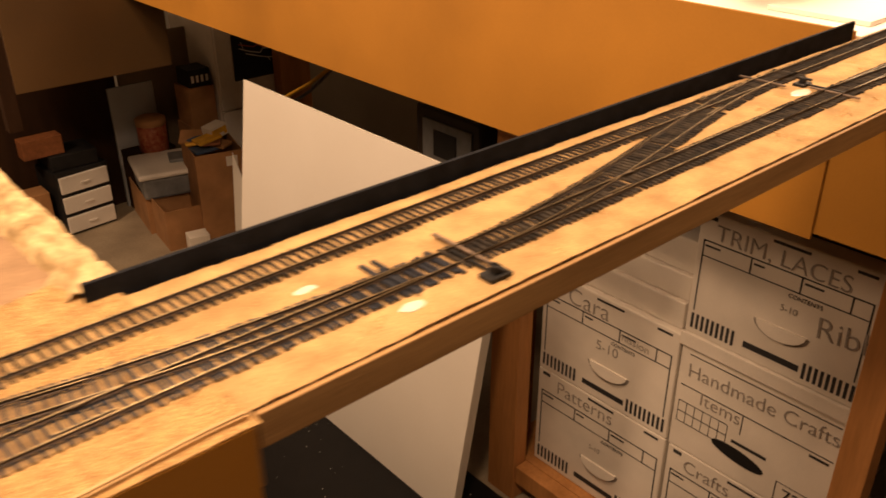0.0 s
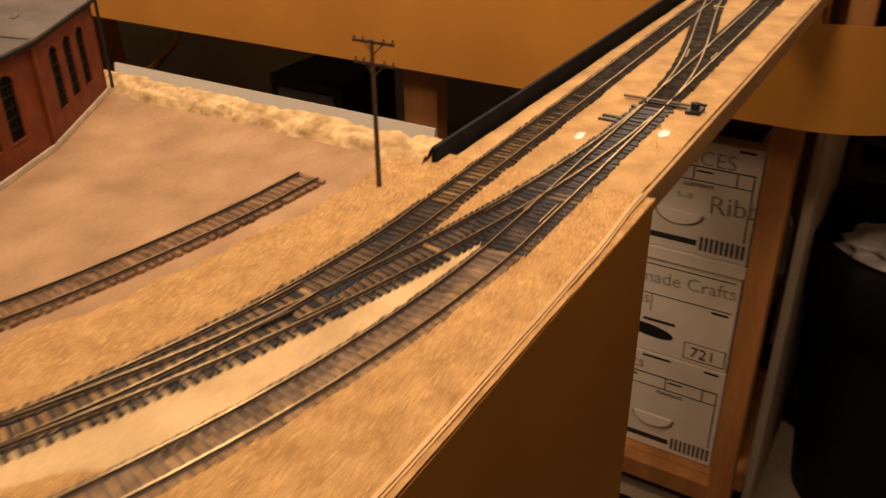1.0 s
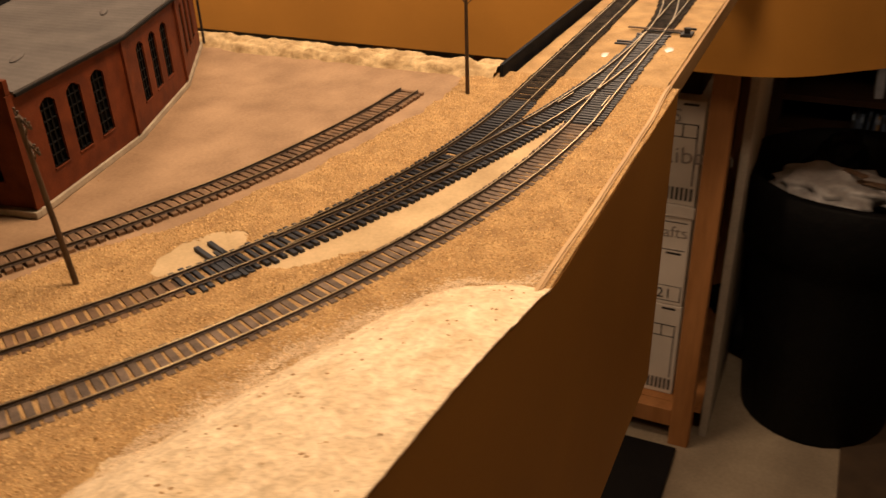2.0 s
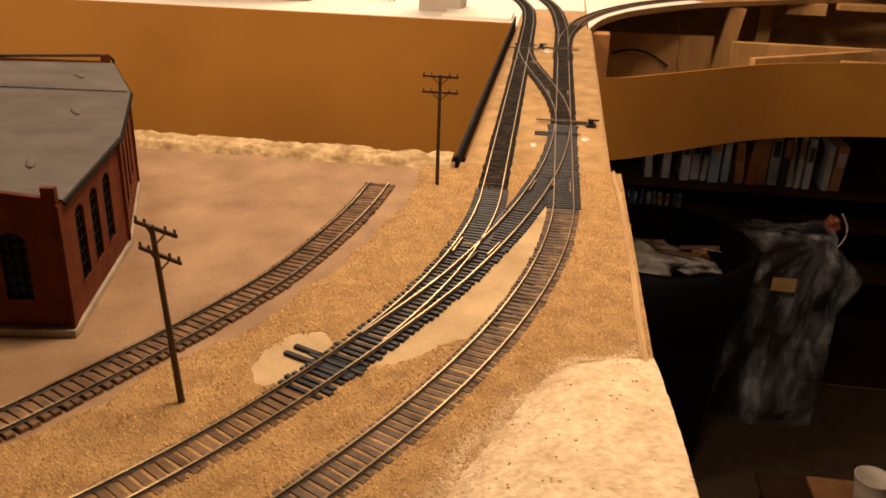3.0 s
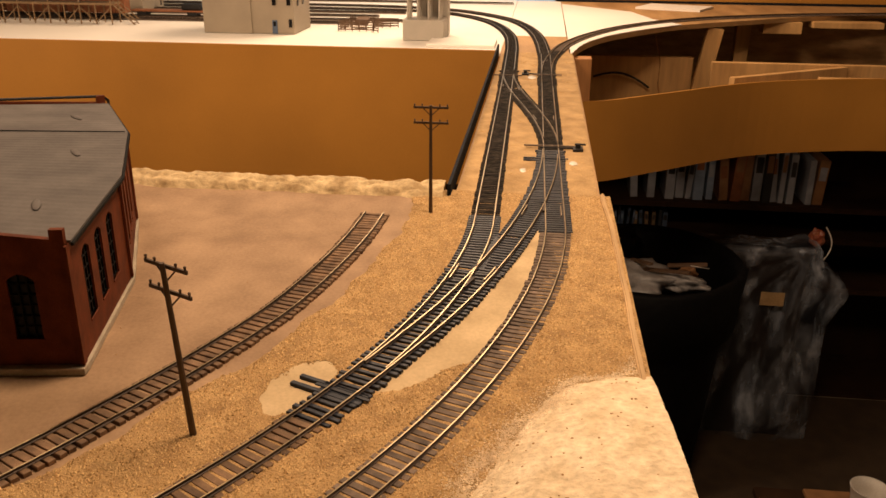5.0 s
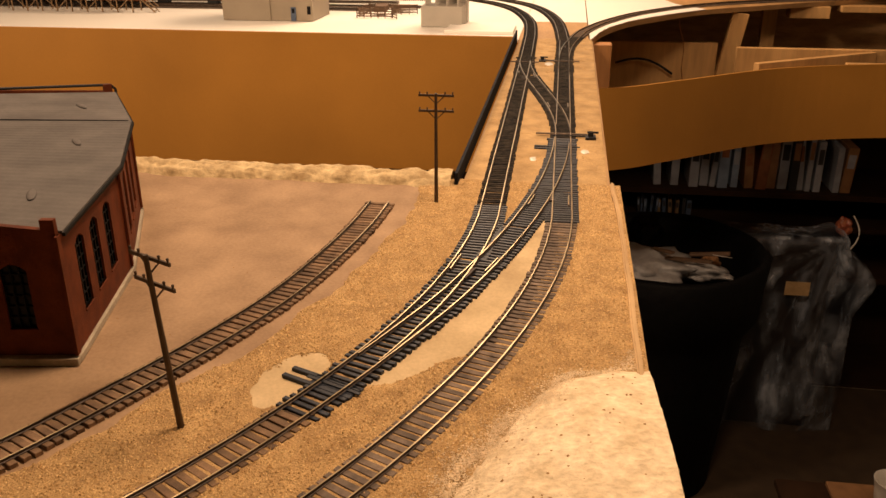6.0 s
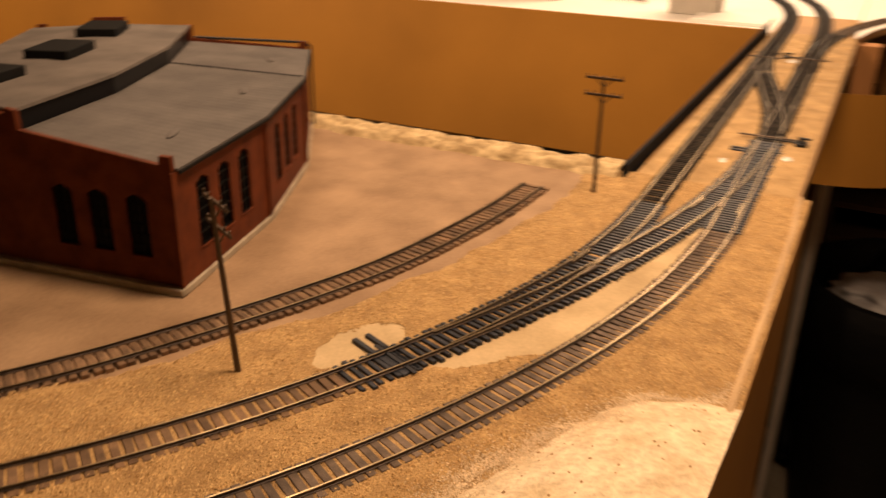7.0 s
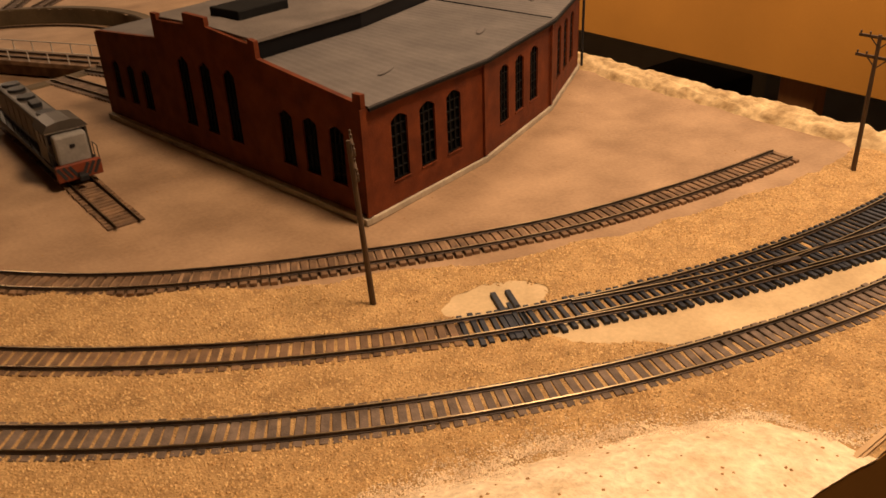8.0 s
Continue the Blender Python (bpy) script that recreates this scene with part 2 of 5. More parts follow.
def spline(ctrl, n=12):
    """A smooth line through the places given."""
    p = [Vector((*c, 0)) for c in ctrl]
    p = [2 * p[0] - p[1]] + p + [2 * p[-1] - p[-2]]
    out = []
    for i in range(1, len(p) - 2):
        for k in range(n):
            t = k / n
            out.append(0.5 * (2 * p[i] + (p[i + 1] - p[i - 1]) * t + (2 * p[i - 1] - 5 * p[i] + 4 * p[i + 1] - p[i + 2]) * t * t + (3 * p[i] - p[i - 1] - 3 * p[i + 1] + p[i + 2]) * t ** 3))
    return out + [p[-2]]


def even(line, d):
    """Places and directions at even steps along a line."""
    out, left = [], 0.0
    for a, b in zip(line, line[1:]):
        s = (b - a).length
        while left <= s and s > 0:
            out.append((a.lerp(b, left / s), (b - a).normalized()))
            left += d
        left -= s
    return out


def sweep(pts, r, n=8):
    """A round cord along a line of places."""
    bm = bmesh.new()
    rows = []
    for i, p in enumerate(pts):
        q = (pts[min(i + 1, len(pts) - 1)] - pts[max(i - 1, 0)]).to_track_quat("Z", "Y")
        rows.append([bm.verts.new(p + q @ Vector((r * math.cos(2 * math.pi * k / n), r * math.sin(2 * math.pi * k / n), 0))) for k in range(n)])
    for a, b in zip(rows, rows[1:]):
        for k in range(n):
            bm.faces.new((a[k], a[(k + 1) % n], b[(k + 1) % n], b[k]))
    bm.faces.new(list(reversed(rows[0])))
    bm.faces.new(rows[-1])
    for f in bm.faces:
        f.smooth = True
    return bm


def words(name, text, size, m, material, parent, thick=0.0004):
    cu = bpy.data.curves.new(name, "FONT")
    cu.body, cu.size, cu.extrude, cu.offset = text, size, thick, -0.011 * size
    ob = new(name, cu)
    bpy.context.view_layer.update()
    me = bpy.data.meshes.new_from_object(ob.evaluated_get(bpy.context.evaluated_depsgraph_get()))
    bpy.data.objects.remove(ob)
    me.materials.append(material)
    ob = new(name, me)
    ob.parent = parent
    ob.matrix_local = m
    return ob


def facing(x, y, z):
    """A frame whose first axis runs to -y, second up, third to -x: the front of things that face the aisle."""
    return Matrix(((0, 0, -1, x), (-1, 0, 0, y), (0, 1, 0, z), (0, 0, 0, 1)))


FLOOR, CEIL = -1.34, 1.0
EDGE, BACK = 0.292, 0.12
ARC = (0.02, 1.178)

# ---- room ----
solo("floor", bx(-2.5, 2.6, -2.2, 4.4, FLOOR - 0.1, FLOOR), floor_m, "grey-tan bare basement floor", "floor", "structure")
# Unseen ceiling closes the room; its dark tone limits bounced light.
solo("ceiling", bx(-2.5, 2.6, -2.2, 4.4, CEIL, CEIL + 0.1), ceil_m, "unseen basement ceiling, toned down to cut bounced light", "ceiling", "structure")
solo("wall_east", bx(2.5, 2.6, -2.2, 4.4, FLOOR, CEIL), wall_m, "plain painted basement wall behind the benches", "wall", "structure")
solo("wall_west", bx(-2.5, -2.4, -2.2, 4.4, FLOOR, CEIL), wall_m, "plain painted basement wall", "wall", "structure")
solo("wall_south", bx(-2.4, 2.5, -2.2, -2.1, FLOOR, CEIL), wall_m, "plain painted basement wall", "wall", "structure")
solo("wall_north", bx(-2.4, 2.5, 4.3, 4.4, FLOOR, CEIL), wall_m, "plain painted basement wall", "wall", "structure")

# ---- near bench: board, ground, edges ----
TURN_C, PIT = (-0.391, 1.398), 0.24
board = thing("layout_table", "plywood layout table covered with tan painted ground", "model railway table", kind="structure")
part("tabletop", bx(-1.6, BACK - 0.0125, EDGE + 0.0125, 2.3, -0.044, -0.0265), ply, board)
part("edge_board", bx(-1.6, BACK - 0.0125, EDGE, EDGE + 0.012, -0.044, -0.004), ply, board)
part("edge_board", bx(BACK - 0.012, BACK, EDGE, 2.3, -0.044, -0.004), ply, board)
part("frame_rail", bx(-1.6, BACK - 0.02, EDGE + 0.02, EDGE + 0.04, -0.12, -0.0445), pine, board)
part("frame_rail", bx(BACK - 0.04, BACK - 0.02, EDGE + 0.04, 2.3, -0.12, -0.0445), pine, board)
for lx, ly in ((-1.5, 0.4), (0.03, 2.15), (-1.5, 2.15)):
    part("leg", bx(lx, lx + 0.06, ly, ly + 0.06, FLOOR, -0.12, 0.003), pine, board)


def in_pit(x, y):
    return math.hypot(x - TURN_C[0], y - TURN_C[1]) < PIT


bm = sheet(bmesh.new(), steps(-1.6, BACK - 0.004, 0.012), steps(EDGE + 0.004, 2.3, 0.012), lambda x, y: 0.0006 * nz(x, y, 9) + 0.0002 * nz(x, y, 60), lambda x, y: not in_pit(x, y))
ob = part("ground_cover", bm, clay, board, "smooth pinkish tan painted ground")
for p in ob.data.polygons:
    p.use_smooth = True


def ring(x, y):
    return math.hypot(x - ARC[0], y - ARC[1]) if x < ARC[0] else ARC[1] - y


def cross_y(x):
    return 0.342 + 0.3684 * (0.28 - x) ** 2


def in_gravel(x, y):
    r = ring(x, y) + 0.012 * nz(x, y, 18) + 0.006 * nz(x, y, 60)
    if r < 0.702 or y > 0.85:
        return False
    if -0.30 < x < 0.02:
        d1 = y - cross_y(x)
        d2 = 0.835 - ring(x, y) + (0.003 * nz(x, y, 40))
        if -0.004 + 0.004 * nz(x, y, 50) > d1 - 0.0 and d2 > -0.0 and 0.784 < r < 0.784 + 0.06 * smooth((x + 0.30 + 0.03 * nz(x, y, 22)) / 0.12):
            return False
    dx, dy = x + 0.277, y - 0.492
    if math.hypot((dx * 0.92 - dy * 0.39) * 0.5, dx * 0.39 + dy * 0.92) < 0.0155 + 0.006 * nz(x, y, 60) + 0.003 * nz(x, y, 150):
        return False
    return True


def sand_line(x):
    """How far the sand mound reaches in from the table's edge."""
    return 0.296 + 0.062 * (1 - math.exp((x + 0.240) / 0.020)) + 0.33 * max(0.0, -0.29 - x) if x < -0.240 else 0.0


def hill(x):
    """The mound's height along the table's edge."""
    return 0.05 * (1 - math.exp((x + 0.238) / 0.17)) if x < -0.238 else 0.0


def sand_height(x, y):
    line = max(sand_line(x) + 0.004 * nz(x, y, 40), EDGE + 0.004)
    u = min(1.0, max(0.0, (line - y) / (line - EDGE + 0.009)))
    lumps = 0.0018 * nz(x, y, 26) + 0.0012 * nz(x, y, 70) + 0.0007 * nz(x, y, 150)
    return hill(x) * (1 - (1 - u) ** 3) + lumps * (0.4 + 0.6 * smooth((-0.26 - x) / 0.05)) + 0.0014


xs, ys = steps(-1.0, BACK - 0.002, 0.004), steps(EDGE - 0.0088, 0.9, 0.004)


@functools.lru_cache(None)
def cell(i, j):
    return in_gravel(i * 0.004, j * 0.004)


def cover(x, y):
    """How fully gravel lies round a place, 0 to 1."""
    i, j = round(x / 0.004), round(y / 0.004)
    return sum(cell(i + a, j + b) for a in (-1, 0, 1) for b in (-1, 0, 1)) / 9


def gravel_height(x, y):
    deep = 0.0026 - 0.0010 * smooth((x + 0.36) / 0.05) * max(smooth((0.815 - ring(x, y)) / 0.01), smooth((x + 0.03) / 0.03))
    return -0.0012 + (deep + 0.0012 + 0.0006 * nz(x, y, 50) + 0.0004 * nz(x, y, 260)) * smooth(cover(x, y) * 1.15)


bm = sheet(bmesh.new(), xs, ys, gravel_height, lambda x, y: cover(x, y) > 0)
ob = part("gravel_bed", bm, gravel_m, board, "tan granular ballast and gravel")
for p in ob.data.polygons:
    p.use_smooth = True
bm = sheet(bmesh.new(), xs, ys, lambda x, y: 0.0009 + 0.0003 * nz(x, y, 30), lambda x, y: (-0.36 < x < 0.06 and 0.34 < y < 0.55) and 0.715 < ring(x, y) < 0.84)
ob = part("bare_patch", bm, patch_m, board, "smooth bare tan base round the switches")
bm = sheet(bmesh.new(), steps(-1.2, -0.22, 0.004), steps(EDGE - 0.0092, 0.46, 0.003), sand_height, lambda x, y: y < sand_line(x) + 0.008 * nz(x, y, 60) + 0.003)
ob = part("sand_mound", bm, sand_m, board, "pale yellow sandy mound at the table's edge")
for p in ob.data.polygons:
    p.use_smooth = True


def grains(name, count, x0, x1, y0, y1, test, height, size, material, parent, label):
    """Loose grains scattered as one mesh of tiny stones."""
    rnd = random.Random(7)
    verts, faces = [], []
    while count > 0:
        x, y = rnd.uniform(x0, x1), rnd.uniform(y0, y1)
        count -= 1
        if not test(x, y):
            continue
        s, a, k = size * rnd.uniform(0.5, 1.25), rnd.uniform(0, 6.28), len(verts)
        z = height(x, y)
        for i in range(4):
            verts.append((x + s * math.cos(a + i * 1.57) * rnd.uniform(0.6, 1), y + s * math.sin(a + i * 1.57) * rnd.uniform(0.6, 1), z))
        verts.append((x + s * rnd.uniform(-0.3, 0.3), y + s * rnd.uniform(-0.3, 0.3), z + s * rnd.uniform(0.35, 0.75)))
        faces += [(k, k + 1, k + 4), (k + 1, k + 2, k + 4), (k + 2, k + 3, k + 4), (k + 3, k, k + 4)]
    me = bpy.data.meshes.new(name)
    me.from_pydata(verts, [], faces)
    me.materials.append(material)
    ob = new(name, me)
    ob.parent = parent
    return tagged(ob, label, kind="stuff")


def open_gravel(x, y):
    return in_gravel(x, y) and y > sand_line(x) + 0.004 and min(abs(ring(x, y) - 0.84), abs(ring(x, y) - 0.776), abs(y - cross_y(x)) if x > -0.30 else 1.0) > (0.0105 if x < -0.30 else 0.013)


def islands(m, lo, hi):
    """Let each loose grain have its own tone."""
    nt = m.node_tree
    geo = nt.nodes["Geometry"]
    ramp = nt.nodes["Color Ramp"]
    ramp.color_ramp.elements[0].color, ramp.color_ramp.elements[0].position = (*lo, 1), 0.0
    ramp.color_ramp.elements[1].color, ramp.color_ramp.elements[1].position = (*hi, 1), 1.0
    nt.links.new(geo.outputs["Random Per Island"], ramp.inputs["Fac"])


islands(grain_m, (0.43, 0.255, 0.098), (0.68, 0.465, 0.215))
grains("gravel", 120000, -0.6, BACK - 0.006, EDGE - 0.007, 0.75, open_gravel, lambda x, y: gravel_height(x, y), 0.0012, grain_m, board, "loose tan gravel grains")


def dusty(x, y, rnd=random.Random(5)):
    edge = sand_line(x) if x < -0.240 else 0.296 - (x + 0.240) * 0.5
    d = y - edge + 0.012 * nz(x, y, 30)
    return -0.014 < d < 0.03 and x < -0.215 and rnd.random() < math.exp(-abs(d) / 0.0048) * min(1.0, (-0.215 - x) / 0.03)


grains("sand_dust", 260000, -0.58, -0.215, EDGE - 0.006, 0.41, dusty, lambda x, y: max(gravel_height(x, y) + 0.0003, sand_height(x, y)), 0.0006, dust_m, board, "pale sand grains strewn over the gravel")
grains("crumbs", 240, -0.6, -0.25, EDGE, 0.42, lambda x, y: y < sand_line(x) - 0.008, sand_height, 0.0012, crumb_m, board, "small dark crumbs on the sand")
grains("specks", 160, -0.5, BACK - 0.05, 0.50, 1.1, lambda x, y: not in_gravel(x, y), lambda x, y: 0.0003, 0.0007, crumb_m, board, "tiny brown specks on the clay ground")


def lip(y):
    return 0.0115 + 0.0012 * nz(3, y, 14) + 0.0008 * nz(8, y, 45)


def lip_height(x, y):
    """A broken ledge: a steep face, long cracks and a crumbled top."""
    u = (x - (BACK - 0.029)) / 0.029 + 0.30 * nz(x, y, 16) + 0.2 * nz(x, y, 55)
    crack = max(0.0, 1 - abs(noise.noise(Vector((x * 70, y * 17, 2.0)))) * 9) * smooth(u * 2.5)
    return -0.001 + lip(y) * (0.55 * smooth(u * 3.2) + 0.45 * smooth(u * 1.15)) + 0.0018 * nz(x, y, 75) * smooth(u * 2) + 0.001 * nz(x, y, 160) - 0.0034 * crack


bm = sheet(bmesh.new(), steps(BACK - 0.046, BACK + 0.004, 0.002), steps(0.448, 1.6, 0.0025), lambda x, y: lip_height(x, y) if x < BACK + 0.001 else -0.012)
ob = part("plaster_edge", bm, plaster, board, "rough crumbling cream plaster lip")
for p in ob.data.polygons:
    p.use_smooth = True

crest = [(x, max(0.0005, min(sand_height(x + a, EDGE + b) for a in (-0.006, -0.003, 0, 0.003, 0.006) for b in (-0.0092, -0.0077, -0.0062)) - 0.0005)) for x in steps(-1.6, -0.243, 0.01)]
solo("fascia_near", prism(bmesh.new(), [(-1.6, -0.31), (BACK - 0.006, -0.31), (BACK - 0.006, 0.0005)] + list(reversed(crest)), -0.009, -0.0065, Matrix(((1, 0, 0, 0), (0, 0, 1, EDGE), (0, 1, 0, 0), (0, 0, 0, 1)))), masonite, "tan painted hardboard fascia of the near bench", "fascia", "structure")
# ---- bridge strip between the benches ----
strip = thing("bridge_board", "narrow plywood track board bridging two benches", "track board", kind="structure")
part("plank", bx(BACK + 0.001, 1.05, EDGE, 0.438, -0.022, -0.001, 0.0008), ply, strip)
part("under_rail", bx(BACK + 0.03, 1.04, EDGE + 0.05, EDGE + 0.09, -0.06, -0.022, 0.001), pine, strip)
bm = sheet(bmesh.new(), steps(BACK - 0.002, 1.06, 0.005), steps(EDGE + 0.003, 0.435, 0.005), lambda x, y: 0.0007 + 0.0006 * nz(x, y, 40) + 0.0003 * nz(x, y, 200))
ob = part("sand_cover", bm, strip_m, strip, "fine tan sanded surface")
bm = sheet(bmesh.new(), steps(BACK - 0.002, 1.06, 0.005), steps(EDGE + 0.003, 0.435, 0.005), lambda x, y: 0.0014 + 0.0006 * nz(x, y, 40) + 0.0003 * nz(x, y, 200) - 0.0016 * smooth((-0.15 - nz(x, y, 16) - 0.6 * nz(x, y, 50)) / 0.3))
part("gravel_bed", bm, strip_m, strip, "thin tan gravel")
grains("gravel", 22000, BACK, 1.05, EDGE + 0.004, 0.434, lambda x, y: nz(x, y, 16) > -0.1 and min(abs(y - 0.341), abs(y - 0.408), abs(y - cross_y(min(x, 0.28)))) > 0.014, lambda x, y: 0.001, 0.001, grain_m, strip, "loose tan gravel grains")
bm = bmesh.new()
prism(bm, [(BACK - 0.022, -0.004), (1.03, -0.004), (1.03, 0.021), (0.7, 0.017), (0.4, 0.0145), (BACK - 0.022, 0.0135)], -0.0016, 0.0016, Matrix(((1, 0, 0, 0), (0, 0, 1, 0.4425), (0, 1, 0, 0), (0, 0, 0, 1))))
solo("guard_strip", bm, strip_paint, "thin black edge strip along the track board", "edge strip", "structure")
for x, y, s in ((0.775, 0.371, 0.013), (0.235, 0.316, 0.008), (0.2, 0.372, 0.007)):
    bm = bmesh.new()
    bmesh.ops.create_uvsphere(bm, u_segments=14, v_segments=8, radius=s, matrix=pose(x, y, 0.0012) @ Matrix.Diagonal((1.2, 0.55, 0.1, 1)))
    for v in bm.verts:
        v.co.x += 0.003 * nz(v.co.x, v.co.y, 120)
        v.co.y += 0.003 * nz(v.co.y, v.co.x, 120, 3)
    solo("glue_spot", bm, glue, "shiny dried white glue on the track board", "glue")

# ---- far bench ----
FAR = 1.05
yard = thing("yard_bench", "long yard bench topped with white foam sheet", "model railway bench", kind="structure")
part("foam_top", bx(FAR + 0.006, 2.2, 0.44, 3.0, -0.018, -0.001, 0.0015), foam, yard)
part("plywood_top", bx(FAR + 0.001, 1.33, 0.30, 0.4395, -0.02, -0.0012), ply, yard)
part("foam_top", bx(1.331, 2.2, 0.30, 0.4395, -0.018, -0.0012, 0.0015), foam, yard)
part("joist", bx(FAR + 0.02, 2.2, 0.5, 0.54, -0.14, -0.02), pine, yard)
for y in (0.95, 1.5, 2.1, 2.7):
    part("joist", bx(FAR + 0.02, 2.2, y, y + 0.04, -0.14, -0.02), pine, yard)
part("foam_offcut", bx(FAR + 0.06, FAR + 0.17, 0.455, 0.60, -0.001, 0.006, 0.001, pose(0, 0, 0)), foam, yard, "white foam offcut")
solo("fascia_yard", bx(FAR - 0.005, FAR, 0.445, 3.0, -0.280, 0.006, 0.001), masonite, "tan painted hardboard fascia of the yard bench", "fascia", "structure")

FASC = [(1.05, 0.445), (1.05, 0.37), (1.053, 0.29), (1.085, 0.205), (1.17, 0.09), (1.33, -0.13), (1.41, -0.35), (1.435, -0.55), (1.445, -0.9), (1.45, -1.3)]


def ribbon(line, t, z0, z1):
    """A thin upright board bent along a line."""
    bm = bmesh.new()
    rows = []
    for i, p in enumerate(line):
        d = (line[min(i + 1, len(line) - 1)] - line[max(i - 1, 0)]).normalized()
        n = Vector((-d.y, d.x, 0)) * t / 2
        f0, f1 = (z(i / (len(line) - 1)) if callable(z) else z for z in (z0, z1))
        rows.append([bm.verts.new((*(p + k * n).xy, z)) for k, z in ((1, f0), (-1, f0), (-1, f1), (1, f1))])
    for a, b in zip(rows, rows[1:]):
        for k in range(4):
            bm.faces.new((a[k], a[(k + 1) % 4], b[(k + 1) % 4], b[k]))
    bm.faces.new(rows[0])
    bm.faces.new(list(reversed(rows[-1])))
    bmesh.ops.recalc_face_normals(bm, faces=bm.faces)
    return bm


solo("fascia_curved", ribbon(spline(FASC, 8), 0.005, -0.27, lambda u: -0.006 if u < 0.17 else -0.095), masonite, "tan hardboard fascia bent round the open bench", "fascia", "structure")

DECK = [(1.05, 0.297), (1.085, 0.292), (1.21, 0.265), (1.354, 0.205), (1.5, 0.10), (1.613, -0.002), (1.742, -0.187), (1.83, -0.32), (1.905, -0.459), (1.996, -0.663), (2.06, -0.95), (2.08, -1.3)]
deck = thing("open_bench", "unfinished open-frame plywood bench with a curved deck", "model railway bench", kind="structure")
pts = [(p.x, p.y) for p in spline(DECK, 8)]
part("plywood_deck", prism(bmesh.new(), [(2.195, 0.299)] + pts + [(2.195, -1.3)], -0.0135, -0.0014), ply, deck, "rough-cut plywood deck")
fo = [(p.x + 0.004 * nz(i, 1, 0.7), p.y + 0.004 * nz(i, 4, 0.7)) for i, p in enumerate(spline(DECK[:6], 8))]
part("foam_sheet", prism(bmesh.new(), [(2.1, 0.2985), (1.9, 0.2985)] + fo + [(1.72, 0.06), (1.9, 0.10)], -0.0013, 0.0003), foam, deck, "torn white foam sheet")
part("foam_sheet", prism(bmesh.new(), [(2.0, 0.08), (1.94, -0.10), (2.06, -0.16), (2.12, 0.02)], -0.0013, 0.005), foam, deck, "loose white foam offcut")
part("riser", bx(1.09, 1.13, 0.252, 0.2915, -0.27, -0.0137, 0.0015), pine, deck, "brown wooden corner block")
for a, b, c, d, z0, z1 in ((1.93, 1.96, -0.25, -0.21, -0.27, -0.0137), (1.92, 1.97, -0.72, -0.67, -0.27, -0.0137)):
    part("riser", bx(a, b, c, d, z0, z1, 0.0015), pine_lit, deck)
part("riser", bx(-0.012, 0.012, -0.021, 0.021, 0, 0.256, 0.0015, pose(1.70, -0.065, -0.27, 9, 0, 0)), pine_lit, deck, "leaning pine riser")
part("cross_rail", bx(1.61, 1.63, -1.2, -0.09, -0.17, -0.094, 0.0015), pine_lit, deck)
part("cross_rail", bx(1.43, 1.45, -1.2, -0.31, -0.15, -0.098, 0.0015), pine_lit, deck)
part("back_board", bx(1.72, 1.738, -0.06, 0.235, -0.27, -0.100, 0.001), pine_lit, deck, "lightened pine board behind the frame")
part("back_panel", bx(2.10, 2.115, -1.3, 0.28, -0.27, -0.03), ply, deck)
part("brace", bx(-0.009, 0.009, -0.19, 0.19, -0.03, 0.012, 0.001, pose(1.50, -0.26, -0.108, 0, 0, 32)), pine_lit, deck)
part("offcut", bx(1.83, 1.88, -0.365, -0.26, -0.045, -0.0136, 0.001), pine_lit, deck)
part("offcut", bx(1.85, 1.90, -0.59, -0.40, -0.030, -0.0136, 0.001), pine_lit, deck)
w = [Vector((1.70, 0.21 - 0.011 * i, -0.155 + 0.025 * math.sin(i / 14 * 3.1) - 0.002 * i)) for i in range(15)]
wire = [Vector((1.705, 0.05 - 0.03 * math.sin(i / 10 * 1.4) + 0.004 * math.sin(i * 1.3), -0.016 - 0.0254 * i)) for i in range(11)]
solo("copper_wire", sweep(wire, 0.0012), pine, "thin copper wire hanging under the deck", "wire")
solo("cable", sweep(w, 0.003), black_p, "black cable looped inside the open bench", "cable")

solo("backdrop", bx(2.2, 2.206, 0.318, 3.0, -0.02, 0.55), sky_paint, "pale blue painted sky board behind the yard", "backdrop", "structure")
solo("backdrop_board", bx(2.2, 2.206, -1.3, 0.314, -0.02, 0.55), masonite, "unpainted tan hardboard backdrop", "backdrop", "structure")
solo("backdrop_foot", bx(2.192, 2.1995, -1.3, 0.316, -0.001, 0.006), strip_paint, "dark strip at the foot of the backdrop", "trim", "structure")

bm = ribbon([Vector((0.116 - 0.372 * i / 40, EDGE - 0.001 - 0.003 * smooth(i / 14) + 0.0009 * nz(i, 2, 0.16), 0)) for i in range(41)], 0.0040, 0.0, lambda u: 0.0050 + 0.0010 * nz(u, 1, 7))
bmesh.ops.bevel(bm, geom=[e for e in bm.edges], offset=0.0011, segments=2, affect="EDGES")
solo("edge_bead", bm, stick_m, "thin pale wooden stick along the table's front edge", "trim", "structure")

# ---- track ----
GAUGE, TIE_TOP = 0.0165, 0.0032
PROFILE = [(-0.0009, 0), (0.0009, 0), (0.0009, 0.0004), (0.0003, 0.0007), (0.0003, 0.0015), (0.00045, 0.0017), (0.00045, 0.0023), (-0.00045, 0.0023), (-0.00045, 0.0017), (-0.0003, 0.0015), (-0.0003, 0.0007), (-0.0009, 0.0004)]


